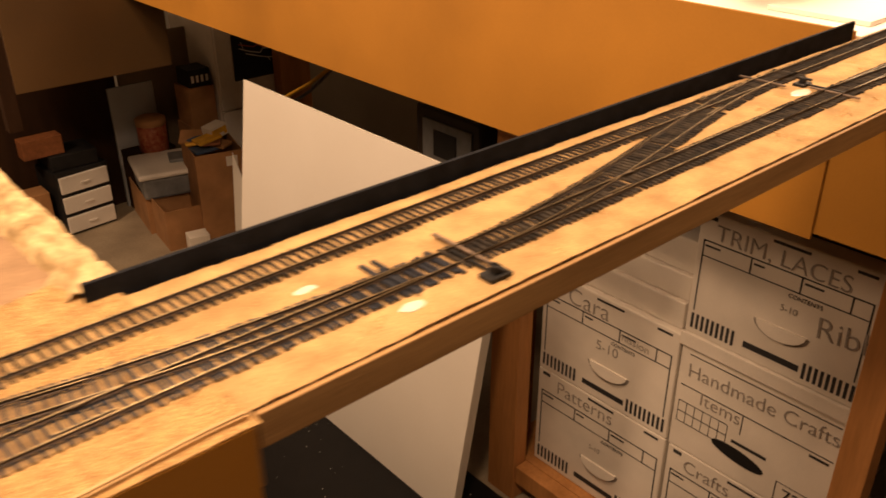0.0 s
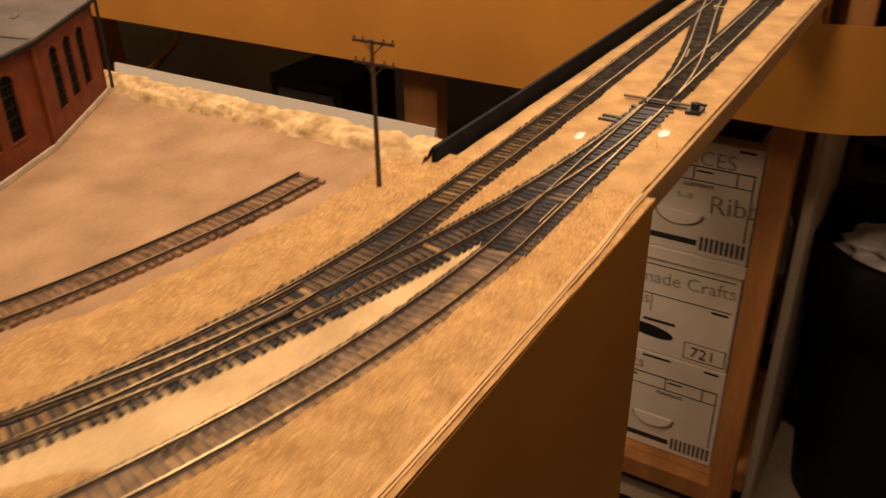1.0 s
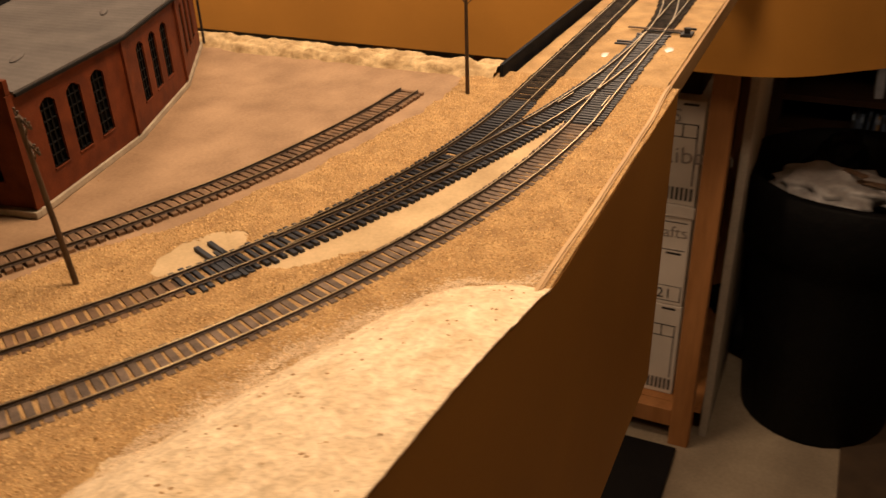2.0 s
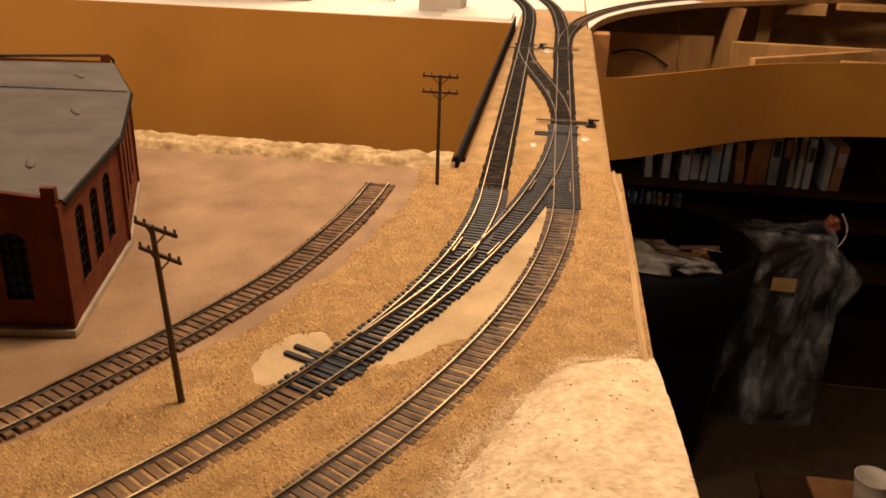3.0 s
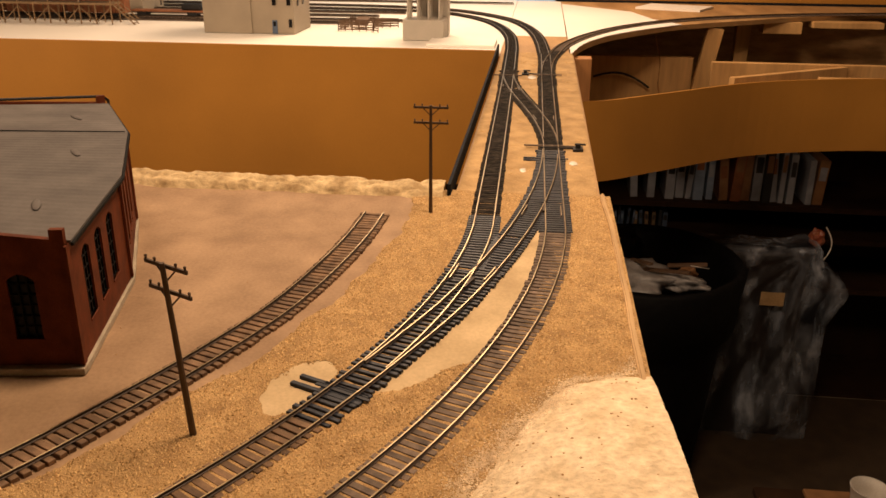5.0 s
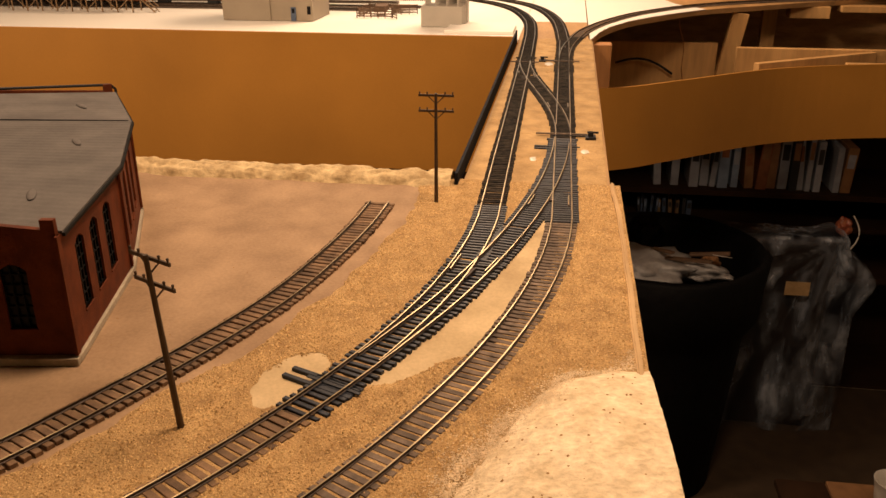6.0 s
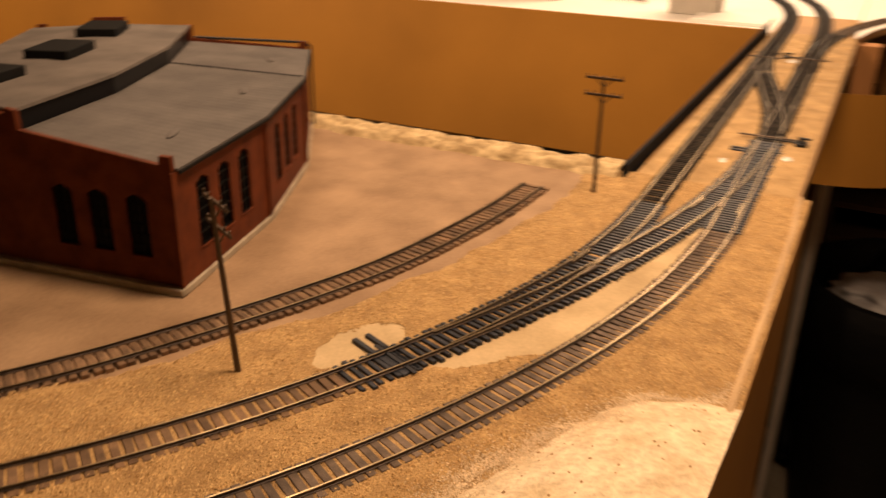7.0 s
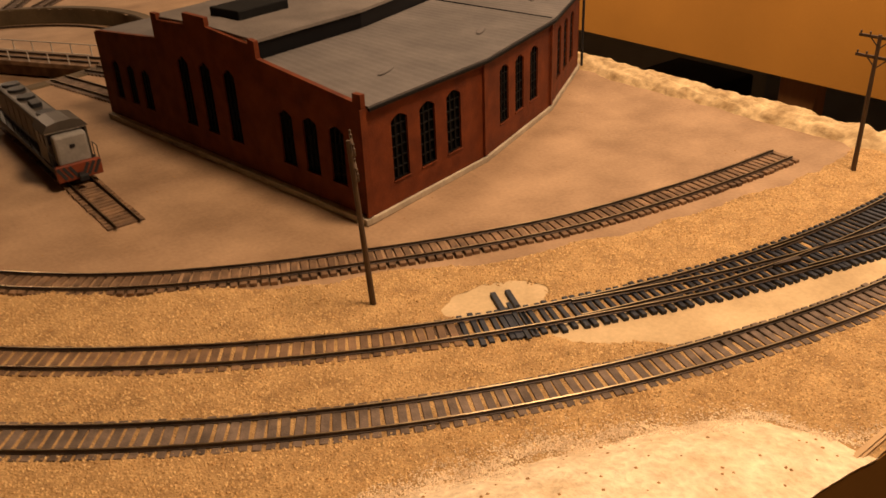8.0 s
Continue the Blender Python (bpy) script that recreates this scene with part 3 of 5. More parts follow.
def rail_mesh(line):
    bm = bmesh.new()
    rows = []
    for i, p in enumerate(line):
        d = (line[min(i + 1, len(line) - 1)] - line[max(i - 1, 0)]).normalized()
        n = Vector((-d.y, d.x, 0))
        rows.append([bm.verts.new((*(p + n * u).xy, TIE_TOP + v)) for u, v in PROFILE])
    k = len(PROFILE)
    for a, b in zip(rows, rows[1:]):
        for i in range(k):
            f = bm.faces.new((a[i], b[i], b[(i + 1) % k], a[(i + 1) % k]))
            f.material_index = 1 if i == 6 else 0
    bm.faces.new(rows[0])
    bm.faces.new(list(reversed(rows[-1])))
    bmesh.ops.recalc_face_normals(bm, faces=bm.faces)
    return bm


def offset(line, d):
    out = []
    for i, p in enumerate(line):
        t = (line[min(i + 1, len(line) - 1)] - line[max(i - 1, 0)]).normalized()
        out.append(p + Vector((-t.y, t.x, 0)) * d)
    return out


def tie_data(length, width, high, material):
    x, y, c = length / 2, width / 2, 0.0003
    v = [(sx * x, sy * y, 0) for sx, sy in ((-1, -1), (1, -1), (1, 1), (-1, 1))]
    v += [(a, b, high - c) for a, b, _ in v[:4]]
    v += [(sx * (x - c), sy * (y - c), high) for sx, sy in ((-1, -1), (1, -1), (1, 1), (-1, 1))]
    f = [(i, (i + 1) % 4, 4 + (i + 1) % 4, 4 + i) for i in range(4)] + [(4 + i, 4 + (i + 1) % 4, 8 + (i + 1) % 4, 8 + i) for i in range(4)] + [(8, 9, 10, 11)]
    me = bpy.data.meshes.new("tie")
    me.from_pydata(v, [], f)
    me.materials.append(material)
    return me


TIES = {}


def tie(parent, p, d, length, material, jitter=0.0, rnd=random.Random(3)):
    key = (round(length, 3), material.name)
    if key not in TIES:
        TIES[key] = tie_data(length, 0.0043 if material in (tie_brown, tie_clay) else 0.0027 if material is tie_dark else 0.0031, TIE_TOP, material)
    ob = new("tie", TIES[key])
    ob.parent = parent
    a = math.degrees(math.atan2(d.y, d.x)) + 90 + rnd.gauss(0, 1.2) * jitter
    ob.matrix_local = pose(p.x + rnd.gauss(0, 0.0003) * jitter, p.y + rnd.gauss(0, 0.0003) * jitter, 0.0, 0, 0, a)
    return ob


def infill(line, half, z):
    bm = bmesh.new()
    rows = [[bm.verts.new((*p.xy, z)) for p in ps] for ps in zip(offset(line, half), line, offset(line, -half))]
    for a, b in zip(rows, rows[1:]):
        bm.faces.new((a[0], b[0], b[1], a[1]))
        bm.faces.new((a[1], b[1], b[2], a[2]))
    bmesh.ops.recalc_face_normals(bm, faces=bm.faces)
    for f in bm.faces:
        if f.normal.z < 0:
            f.normal_flip()
    return bm


def track(label, line, material, ballast=True, fill=None, single=True, pitch=0.0061, group="", jitter=1.0, sink=0.0, skip=0):
    t = thing("track", label, "model track", pose(0, 0, -sink), group=group)
    for s in (1, -1):
        part("rail", rail_mesh(offset(line, s * (GAUGE / 2 + 0.00045))), [rail_side, rail_top], t)
    places = even(line, pitch)[skip:]
    if single:
        for p, d in places:
            tie(t, p, d, 0.0272, material, jitter)
    else:
        bm = bmesh.new()
        for p, d in places:
            box(bm, -0.0145, 0.0145, -0.0013, 0.0013, 0, TIE_TOP, 0, pose(p.x, p.y, 0, 0, 0, math.degrees(math.atan2(d.y, d.x)) + 90))
        part("tie_strip", bm, material, t)["kind"] = "stuff"
    if ballast:
        part("ballast", infill(line, 0.0075, 0.0019), fill or ballast_m, t, "ballast packed between the rails")
    return t


def arc(radius, x0, x1, n=60):
    """A stretch of a curve round the bend's centre, given by its ends along x, straight past the centre."""
    a0, a1 = (math.asin(max(-1, min(1, (x - ARC[0]) / radius))) for x in (x0, x1))
    return [Vector((ARC[0] + radius * math.sin(a0 + (a1 - a0) * i / n), ARC[1] - radius * math.cos(a0 + (a1 - a0) * i / n), 0)) for i in range(n + 1)]


def straight(f, x0, x1, n=40):
    return [Vector((x0 + (x1 - x0) * i / n, f(x0 + (x1 - x0) * i / n), 0)) for i in range(n + 1)]


def outer(x):
    return 0.338 + 0.010 * x


def inner(x):
    return 0.402 + 0.0125 * x


def link(x):
    return outer(x) + (inner(x) - outer(x)) * smooth((x - 0.30) / 0.50)


THROW_A = -0.300


def diverge(x):
    """The switch's second route, leaving the curve at its points."""
    y = ARC[1] - math.sqrt(0.776 ** 2 - (x - ARC[0]) ** 2)
    return y + (cross_y(x) - y) * smooth((x + 0.315) / 0.165)



def turnout(label, main, branch, ties_at, longest, frog, guard_at, material=tie_black):
    """A switch: two routes on shared long ties, with points, frog, guard rails and head ties."""
    t = thing("turnout", label, "track switch", group="track switches")
    g = GAUGE / 2 + 0.00045
    side = 1 if (branch[-1] - main[-1]).dot(Vector((-(main[-1] - main[-2]).y, (main[-1] - main[-2]).x, 0))) > 0 else -1
    part("stock_rail", rail_mesh(offset(main, -side * g)), [rail_side, rail_top], t)
    part("stock_rail", rail_mesh(offset(branch, side * g)), [rail_side, rail_top], t)

    def apart(p, line):
        return min((p - q).length for q in line)

    a = [p for p, q in zip(offset(main, side * g), main) if apart(q, branch) > 0.0016]
    b = [p for p, q in zip(offset(branch, -side * g), branch) if apart(q, main) > 0.0016]
    part("closure_rail", rail_mesh(a), [rail_side, rail_top], t)
    part("closure_rail", rail_mesh(b), [rail_side, rail_top], t)
    for p, d in even(main, 0.0058):
        q = min(branch, key=lambda v: (v - p).length)
        gap = (q - p).length
        if gap < longest:
            tie(t, (p + q) / 2, d, 0.030 + round(gap / 0.003) * 0.003, material, 0.3)
        else:
            tie(t, p, d, 0.030, material, 0.3)
    for p, d in even(branch, 0.0058):
        if min((v - p).length for v in main) >= longest:
            tie(t, p, d, 0.030, material, 0.3)
    for line, s in ((main, -side), (branch, side)):
        i = min(range(len(line)), key=lambda k: abs(line[k].x - guard_at))
        n = max(3, int(0.03 / (line[1] - line[0]).length))
        seg = offset(line, s * (g - 0.0028))[max(0, i - n // 2): i + n // 2 + 1]
        part("guard_rail", rail_mesh(seg), [rail_side, rail_top], t)
    f = Vector((frog[0], frog[1], 0))
    d = (main[-1] - main[0]).normalized()
    part("frog", prism(bmesh.new(), [(-0.012, -0.0004), (0.008, -0.0022), (0.008, 0.0022), (-0.012, 0.0004)], TIE_TOP, TIE_TOP + 0.0022, pose(f.x, f.y, 0, 0, 0, math.degrees(math.atan2(d.y, d.x)))), rail_side, t, "dull metal frog")
    return t


def head_ties(parent, p, ang, side, length=0.030):
    """The two long ties and the throw bar at a switch's points."""
    for k in (-0.0045, 0.0045):
        part("head_tie", bx(k - 0.0017, k + 0.0017, -0.016 if side > 0 else -0.016 - length, 0.016 + length if side > 0 else 0.016, 0.0005, TIE_TOP, 0.0004, pose(p[0], p[1], 0, 0, 0, ang)), tie_black, parent)
    part("throw_bar", bx(-0.0012, 0.0012, -0.019, 0.019, TIE_TOP, TIE_TOP + 0.0008, 0, pose(p[0], p[1], 0, 0, 0, ang)), tie_black, parent)


# outer main and the curve
track("weathered curved track on brown ties beside the sand", arc(0.84, -0.72, 0.003), tie_brown, group="main tracks")
track("weathered curved track on brown ties beside the poles", list(reversed(arc(0.776, -0.68, THROW_A - 0.0123))), tie_clay, skip=1, group="main tracks")
track("brown-tied track along the bridge's inner side", straight(inner, 0.0425, 0.668), tie_dark, fill=strip_m, group="main tracks")
track("weathered spur ending in the dirt beside the engine house", spline([(0.032, 0.505), (-0.03, 0.5085), (-0.10, 0.5175), (-0.17, 0.531), (-0.234, 0.552), (-0.30, 0.580), (-0.374, 0.617), (-0.44, 0.660), (-0.495, 0.712), (-0.55, 0.78), (-0.59, 0.86)], 10), tie_clay, fill=clay, group="yard spurs", sink=0.0008)

ta = turnout("black plastic switch with brass-coloured rails on the curve", arc(0.776, THROW_A - 0.012, 0.0, 90) + straight(inner, 0.006, 0.04, 5), straight(diverge, THROW_A - 0.012, -0.0135, 90), None, 0.017, (-0.118, 0.404), -0.10)
head_ties(ta, (-0.284, 0.464), -23.5, 1, 0.018)
tb = turnout("black plastic switch where the crossover joins the outer track", list(reversed(straight(outer, 0.004, 0.285, 80))), list(reversed(straight(cross_y, -0.012, 0.279, 80))), None, 0.017, (0.062, 0.348), 0.055)
head_ties(tb, (0.245, outer(0.245)), 0, 1, 0.016)
turnout("weathered black switch on the bridge's outer track", straight(outer, 0.29, 0.668, 90), straight(link, 0.29, 0.55, 90), None, 0.017, (0.475, 0.352), 0.45, tie_dark)
turnout("weathered black switch on the bridge's inner track", list(reversed(straight(inner, 0.67, 0.83, 60))), list(reversed(straight(link, 0.552, 0.825, 60))), None, 0.017, (0.63, 0.402), 0.65, tie_dark)
EAST = [(0.90, 0.347), (1.02, 0.350), (1.171, 0.357), (1.31, 0.368), (1.441, 0.388), (1.55, 0.415), (1.64, 0.452), (1.74, 0.52), (1.82, 0.60), (1.88, 0.72), (1.91, 0.9), (1.915, 1.2), (1.915, 1.8), (1.915, 2.9)]
LEFT = [(0.83, inner(0.83)), (1.0, 0.4155), (1.123, 0.4185), (1.28, 0.428), (1.414, 0.449), (1.52, 0.476), (1.60, 0.51), (1.68, 0.56), (1.76, 0.64), (1.80, 0.75), (1.815, 0.95), (1.82, 1.4), (1.82, 2.9)]
WEST = [(0.80, 0.346), (0.90, 0.344), (0.975, 0.338), (1.08, 0.324), (1.175, 0.306), (1.31, 0.262), (1.455, 0.192), (1.56, 0.118), (1.652, 0.035), (1.74, -0.075), (1.815, -0.21), (1.88, -0.36), (1.92, -0.50), (1.96, -0.67), (2.0, -0.9), (2.02, -1.25)]
turnout("weathered switch branching to the open bench", straight(outer, 0.67, 1.02, 90), [p for p in spline([(0.67, outer(0.67))] + WEST[:4], 24)], None, 0.017, (0.94, 0.346), 0.92, tie_dark)
track("dark track curving into the white yard", spline(LEFT, 10), tie_dark, ballast=False, single=False, group="yard tracks")
track("dark track curving into the white yard", spline([(1.025, 0.35)] + EAST[2:], 10), tie_dark, ballast=False, single=False, group="yard tracks")
track("rust-brown track curving along the open bench", spline(WEST[3:], 10), tie_brown, ballast=True, single=False, group="yard tracks")
for x, y0 in ((1.475, 0.80), (1.545, 0.70), (1.64, 0.80), (1.73, 0.74), (2.06, 0.45)):
    track("straight brown-tied yard track on the white bench", [Vector((x, y0 + (2.9 - y0) * i / 30, 0)) for i in range(31)], tie_brown, ballast=False, single=False, group="yard tracks")


def switch_machine(x, y, side, label):
    """A small hand throw with its rod."""
    t = thing("switch_stand", label, "switch stand", pose(x, y, 0), group="switch stands")
    part("base", bx(-0.009, 0.009, -0.006, 0.006, 0.0008, 0.0042, 0.0005), black_p, t)
    part("lever", box(bx(-0.003, 0.003, -0.003, 0.003, 0.004, 0.0095, 0.0006), -0.0012, 0.0012, -0.009, 0.004, 0.0075, 0.0095), black_p, t)
    part("rod", bx(-0.001, 0.001, 0.006 if side > 0 else -0.045, 0.045 if side > 0 else -0.006, 0.0026, 0.0042), black_p, t)


switch_machine(0.294, 0.309, 1, "small black switch stand at the board's edge")
switch_machine(0.80, 0.383, -1, "small black switch stand between the tracks")
for x, y, w in ((0.79, 0.345, 0.05), (0.775, 0.413, 0.05), (0.30, 0.343, 0.06)):
    solo("throw_rod", bx(x - 0.0014, x + 0.0014, y - w / 2, y + w / 2, TIE_TOP, TIE_TOP + 0.0018, 0.0003), tie_brown, "thin brown throw rod across the switch points", "throw rod", group="throw rods")

# ---- engine house ----
RAD, PITCH, A0 = 0.78, 10.0, -81.4
THICK = 0.004


def at_house(k, s):
    """Plan place at the k-th party line, s in from the rear wall."""
    a = radians(A0 + PITCH * k)
    return Vector((TURN_C[0] + (RAD - s) * math.cos(a), TURN_C[1] + (RAD - s) * math.sin(a), 0))


def wall_frame(p, q):
    """First axis from p to q, second up, third to the right of the way."""
    d = (q - p).normalized()
    return Matrix(((d.x, 0, d.y, p.x), (d.y, 0, -d.x, p.y), (0, 1, 0, 0), (0, 0, 0, 1)))


def wall_with_windows(bm, top, wins, m, thick=THICK):
    """top: the outline's upper line as (s, z); wins: (s0, s1, sill, spring, crown)."""
    def z_at(s):
        for (a, za), (b, zb) in zip(top, top[1:]):
            if a <= s <= b and b > a:
                return za + (zb - za) * (s - a) / (b - a)
        return top[-1][1]
    cuts = sorted({s for s, _ in top} | {v for w in wins for v in w[:2]})
    for a, b in zip(cuts, cuts[1:]):
        if b - a < 1e-6:
            continue
        e = 1e-6
        w = next((w for w in wins if w[0] <= (a + b) / 2 <= w[1]), None)
        up = [(b, z_at(b - e)), (a, z_at(a + e))]
        if not w:
            prism(bm, [(a, 0), (b, 0)] + up, -thick, 0, m)
        else:
            prism(bm, [(a, 0), (b, 0), (b, w[2]), (a, w[2])], -thick, 0, m)
            n = 5
            bow = [(a + (b - a) * i / n, w[3] + (w[4] - w[3]) * math.sin(math.pi * ((a + (b - a) * i / n) - w[0]) / (w[1] - w[0]))) for i in range(n + 1)]
            prism(bm, bow + up, -thick, 0, m)


def window_unit(parent, m, w, cols=3, rows=6):
    s0, s1, z0, z1, z2 = w
    win = part("window", bx(s0 - 0.0006, s1 + 0.0006, z0 - 0.0012, z0, -0.003, 0.0008, 0.0002), brick_m, parent, "arched multi-pane window with a thin sill", at=m)
    bm = bmesh.new()
    for i in range(cols + 1):
        s = s0 + (s1 - s0) * i / cols
        box(bm, s - 0.0005, s + 0.0005, z0, z2, -0.0028, -0.0014)
    for j in range(rows + 1):
        z = z0 + (z2 - z0) * j / rows
        box(bm, s0, s1, z - 0.0004, z + 0.0004, -0.0027, -0.0015)
    part("muntins", bm, sash, win)
    part("pane", bx(s0 - 0.001, s1 + 0.001, z0 - 0.001, z2 + 0.001, -0.0042, -0.0032), dark_glass, win)


house = thing("engine_house", "brick-red model engine house with grey roof and tall arched windows", "model building")
REAR = [(0.0275, 0.0445, 0.0225, 0.066, 0.0700), (0.0580, 0.0750, 0.0225, 0.066, 0.0700), (0.0885, 0.1055, 0.0225, 0.066, 0.0700)]
for k in range(3):
    p, q = at_house(k, 0), at_house(k + 1, 0)
    m = wall_frame(p, q)
    n = (q - p).length
    bm = bmesh.new()
    wall_with_windows(bm, [(0, 0.083), (n, 0.083)], REAR, m)
    box(bm, 0, n, 0.0785, 0.083, 0, 0.0012, 0, m)
    box(bm, -0.003, 0.003, 0.006, 0.083, 0, 0.0016, 0, m)
    bmesh.ops.remove_doubles(bm, verts=bm.verts, dist=0.00002)
    wl = part("rear_wall", bm, brick_m, house)
    part("plinth", bx(-0.001, n + 0.001, 0, 0.0045, -0.004, 0.0022, 0.0006, m), concrete, house, "pale concrete plinth")
    for w in REAR:
        window_unit(wl, m, w)
SIDE_TOP = [(0, 0.0925), (0.008, 0.0925), (0.0081, 0.0865), (0.113, 0.098), (0.1131, 0.1105), (0.121, 0.1115), (0.1211, 0.1075), (0.176, 0.1125), (0.1761, 0.1195), (0.207, 0.1195), (0.2071, 0.1105), (0.249, 0.1085), (0.2491, 0.1135), (0.258, 0.1135), (0.2581, 0.0925), (0.367, 0.0835)]
SIDE_WIN = [(0.021, 0.037, 0.023, 0.061, 0.065), (0.050, 0.066, 0.023, 0.061, 0.065), (0.078, 0.094, 0.023, 0.061, 0.065),
            (0.146, 0.162, 0.025, 0.078, 0.083), (0.180, 0.196, 0.025, 0.078, 0.083), (0.212, 0.228, 0.025, 0.078, 0.083),
            (0.282, 0.297, 0.024, 0.056, 0.060), (0.309, 0.323, 0.024, 0.056, 0.060), (0.336, 0.349, 0.024, 0.056, 0.060)]
for k, flip in ((0, False), (3, True)):
    p, q = at_house(k, 0), at_house(k, 0.367)
    m = wall_frame(p, q)
    if not flip:
        m = m @ Matrix.Diagonal((1, 1, -1, 1))
    bm = bmesh.new()
    wall_with_windows(bm, SIDE_TOP, SIDE_WIN, m)
    bmesh.ops.remove_doubles(bm, verts=bm.verts, dist=0.0002)
    bmesh.ops.recalc_face_normals(bm, faces=bm.faces)
    wl = part("side_wall", bm, brick_m, house, "stepped brick-red end wall")
    bm = bx(-0.002, 0.369, 0, 0.0050, -0.005, 0.0050, 0.0006, m)
    bmesh.ops.recalc_face_normals(bm, faces=bm.faces)
    part("plinth", bm, concrete, house, "pale concrete plinth")
    for w in SIDE_WIN:
        window_unit(wl, m, w, 3, 6)


def roof_panel(name, k0, k1, s0, s1, z0, z1, material, thick=0.0022, label="", ribs=32, rise=0.00022):
    bm = bmesh.new()
    n, rows = ribs, []
    for i in range(n + 1):
        u = i / n
        a, b, up = at_house(k0, s0).lerp(at_house(k1, s0), u), at_house(k0, s1).lerp(at_house(k1, s1), u), rise * (i % 2)
        rows.append([bm.verts.new((p.x, p.y, z)) for p, z in ((a, z0 - thick), (a, z0 + up), (b, z1 + up), (b, z1 - thick))])
    for a, b in zip(rows, rows[1:]):
        for i in range(4):
            bm.faces.new((a[i], b[i], b[(i + 1) % 4], a[(i + 1) % 4]))
    bm.faces.new(rows[0])
    bm.faces.new(rows[-1])
    bmesh.ops.recalc_face_normals(bm, faces=bm.faces)
    return part(name, bm, material, house, label)


for k in range(3):
    e0 = 0.004 / 0.136 if k == 0 else 0
    e1 = 1 - (0.004 / 0.136 if k == 2 else 0)
    roof_panel("roof_panel", k + e0, k + e1, -0.0025, 0.1165, 0.0845, 0.0955, roof_m, label="grey flat roof panel")
    roof_panel("roof_panel", k + e0, k + e1, 0.1155, 0.185, 0.1105, 0.1130, monitor_roof_m, label="grey ribbed monitor roof panel", ribs=96, rise=0.0005)
    roof_panel("roof_panel", k + e0, k + e1, 0.185, 0.262, 0.1130, 0.1100, monitor_roof_m, label="grey ribbed monitor roof panel", ribs=96, rise=0.0005)
    roof_panel("roof_panel", k + e0, k + e1, 0.2585, 0.372, 0.0905, 0.082, roof_m, label="grey flat roof panel")
    for s, z0, z1 in ((0.1185, 0.0945, 0.1085), (0.2575, 0.0895, 0.1080)):
        p, q = at_house(k + e0, s), at_house(k + e1, s)
        part("clerestory", bx(0, (q - p).length, z0, z1, -0.001, 0.001, 0, wall_frame(p, q)), dark_glass, house, "dark clerestory band")
    p, q = at_house(k + 0.1, -0.001), at_house(k + 0.9, -0.001)
    part("roof_edge", bx(0.004 if k == 0 else 0, (at_house(k + 1, -0.003) - at_house(k, -0.003)).length, 0.0812, 0.0832, -0.0005, 0.0012, 0, wall_frame(at_house(k, -0.003), at_house(k + 1, -0.003))), sash, house, "dark roof edge")
    p = at_house(k + 0.45, 0.036)
    bm = bmesh.new()
    bmesh.ops.create_uvsphere(bm, u_segments=14, v_segments=7, radius=0.0085, matrix=pose(p.x, p.y, 0.0884, 0, 0, A0 + PITCH * k + 90 + 20) @ Matrix.Diagonal((1.4, 0.36, 0.16, 1)))
    part("roof_vent", bm, roof_m, house, "small grey roof vent cowl")
    c0, c1 = at_house(k + 0.5, 0.165), at_house(k + 0.5, 0.21)
    ang = A0 + PITCH * (k + 0.5)
    part("skylight", bx(-0.018, 0.018, -0.026, 0.026, -0.002, 0.0065, 0.001, pose(*((c0 + c1) / 2).xy, 0.1135, 0, 0, ang)), sash, house, "dark raised skylight")
    seam0, seam1 = at_house(k + 1, 0.0), at_house(k + 1, 0.115)
    if k == 1:
        bm = bmesh.new()
        tube(bm, (seam0.x, seam0.y, 0.0848), (seam1.x, seam1.y, 0.0958), 0.0007, n=6)
        part("roof_seam", bm, sash, house, "dark seam between roof panels")
bm = bmesh.new()
a, b, c = at_house(3.0, 0.001), at_house(3.0, 0.112), at_house(3.02, -0.004)
for p, q in (((a.x, a.y, 0.0912), (b.x, b.y, 0.0985)), ((a.x, a.y, 0.0912), (c.x, c.y, 0.086)), ((c.x, c.y, 0.086), (c.x, c.y, 0.002))):
    tube(bm, p, q, 0.0014, n=8)
part("gutter_pipe", bm, black_p, house, "thin black pipe along the far gable")
# Black floor sheet puts the unlit interior's darkness into colour.
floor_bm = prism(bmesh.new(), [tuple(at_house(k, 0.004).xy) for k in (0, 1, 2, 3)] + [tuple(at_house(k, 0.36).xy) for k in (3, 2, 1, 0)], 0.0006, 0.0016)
part("interior_dark_floor", floor_bm, strip_paint, house, "black floor sheet darkening the unlit interior")
for k in range(3):
    for e, w in ((k + 0.0, 0.12), (k + 0.88, 0.12)):
        p, q = at_house(e, 0.367), at_house(e + w, 0.367)
        part("door_post", bx(0, (q - p).length, 0, 0.082, -0.004, 0, 0.0004, wall_frame(p, q)), brick_m, house)
    p, q = at_house(k, 0.367), at_house(k + 1, 0.367)
    part("front_beam", bx(0, (q - p).length, 0.07, 0.082, -0.0035, -0.0005, 0, wall_frame(p, q)), brick_m, house)

# ---- turntable ----
tt = thing("turntable", "sunken turntable with a railed bridge in a shallow pit", "turntable", pose(*TURN_C, 0))


def ring_wall(profile, n=96):
    """A profile of (radius, height) turned round the pit's middle."""
    bm = bmesh.new()
    rows = [[bm.verts.new((q * math.cos(2 * math.pi * i / n), q * math.sin(2 * math.pi * i / n), z)) for q, z in profile] for i in range(n)]
    for i in range(n):
        a, b = rows[i], rows[(i + 1) % n]
        for k in range(len(profile) - 1):
            bm.faces.new((a[k], b[k], b[k + 1], a[k + 1]))
    bmesh.ops.recalc_face_normals(bm, faces=bm.faces)
    return bm


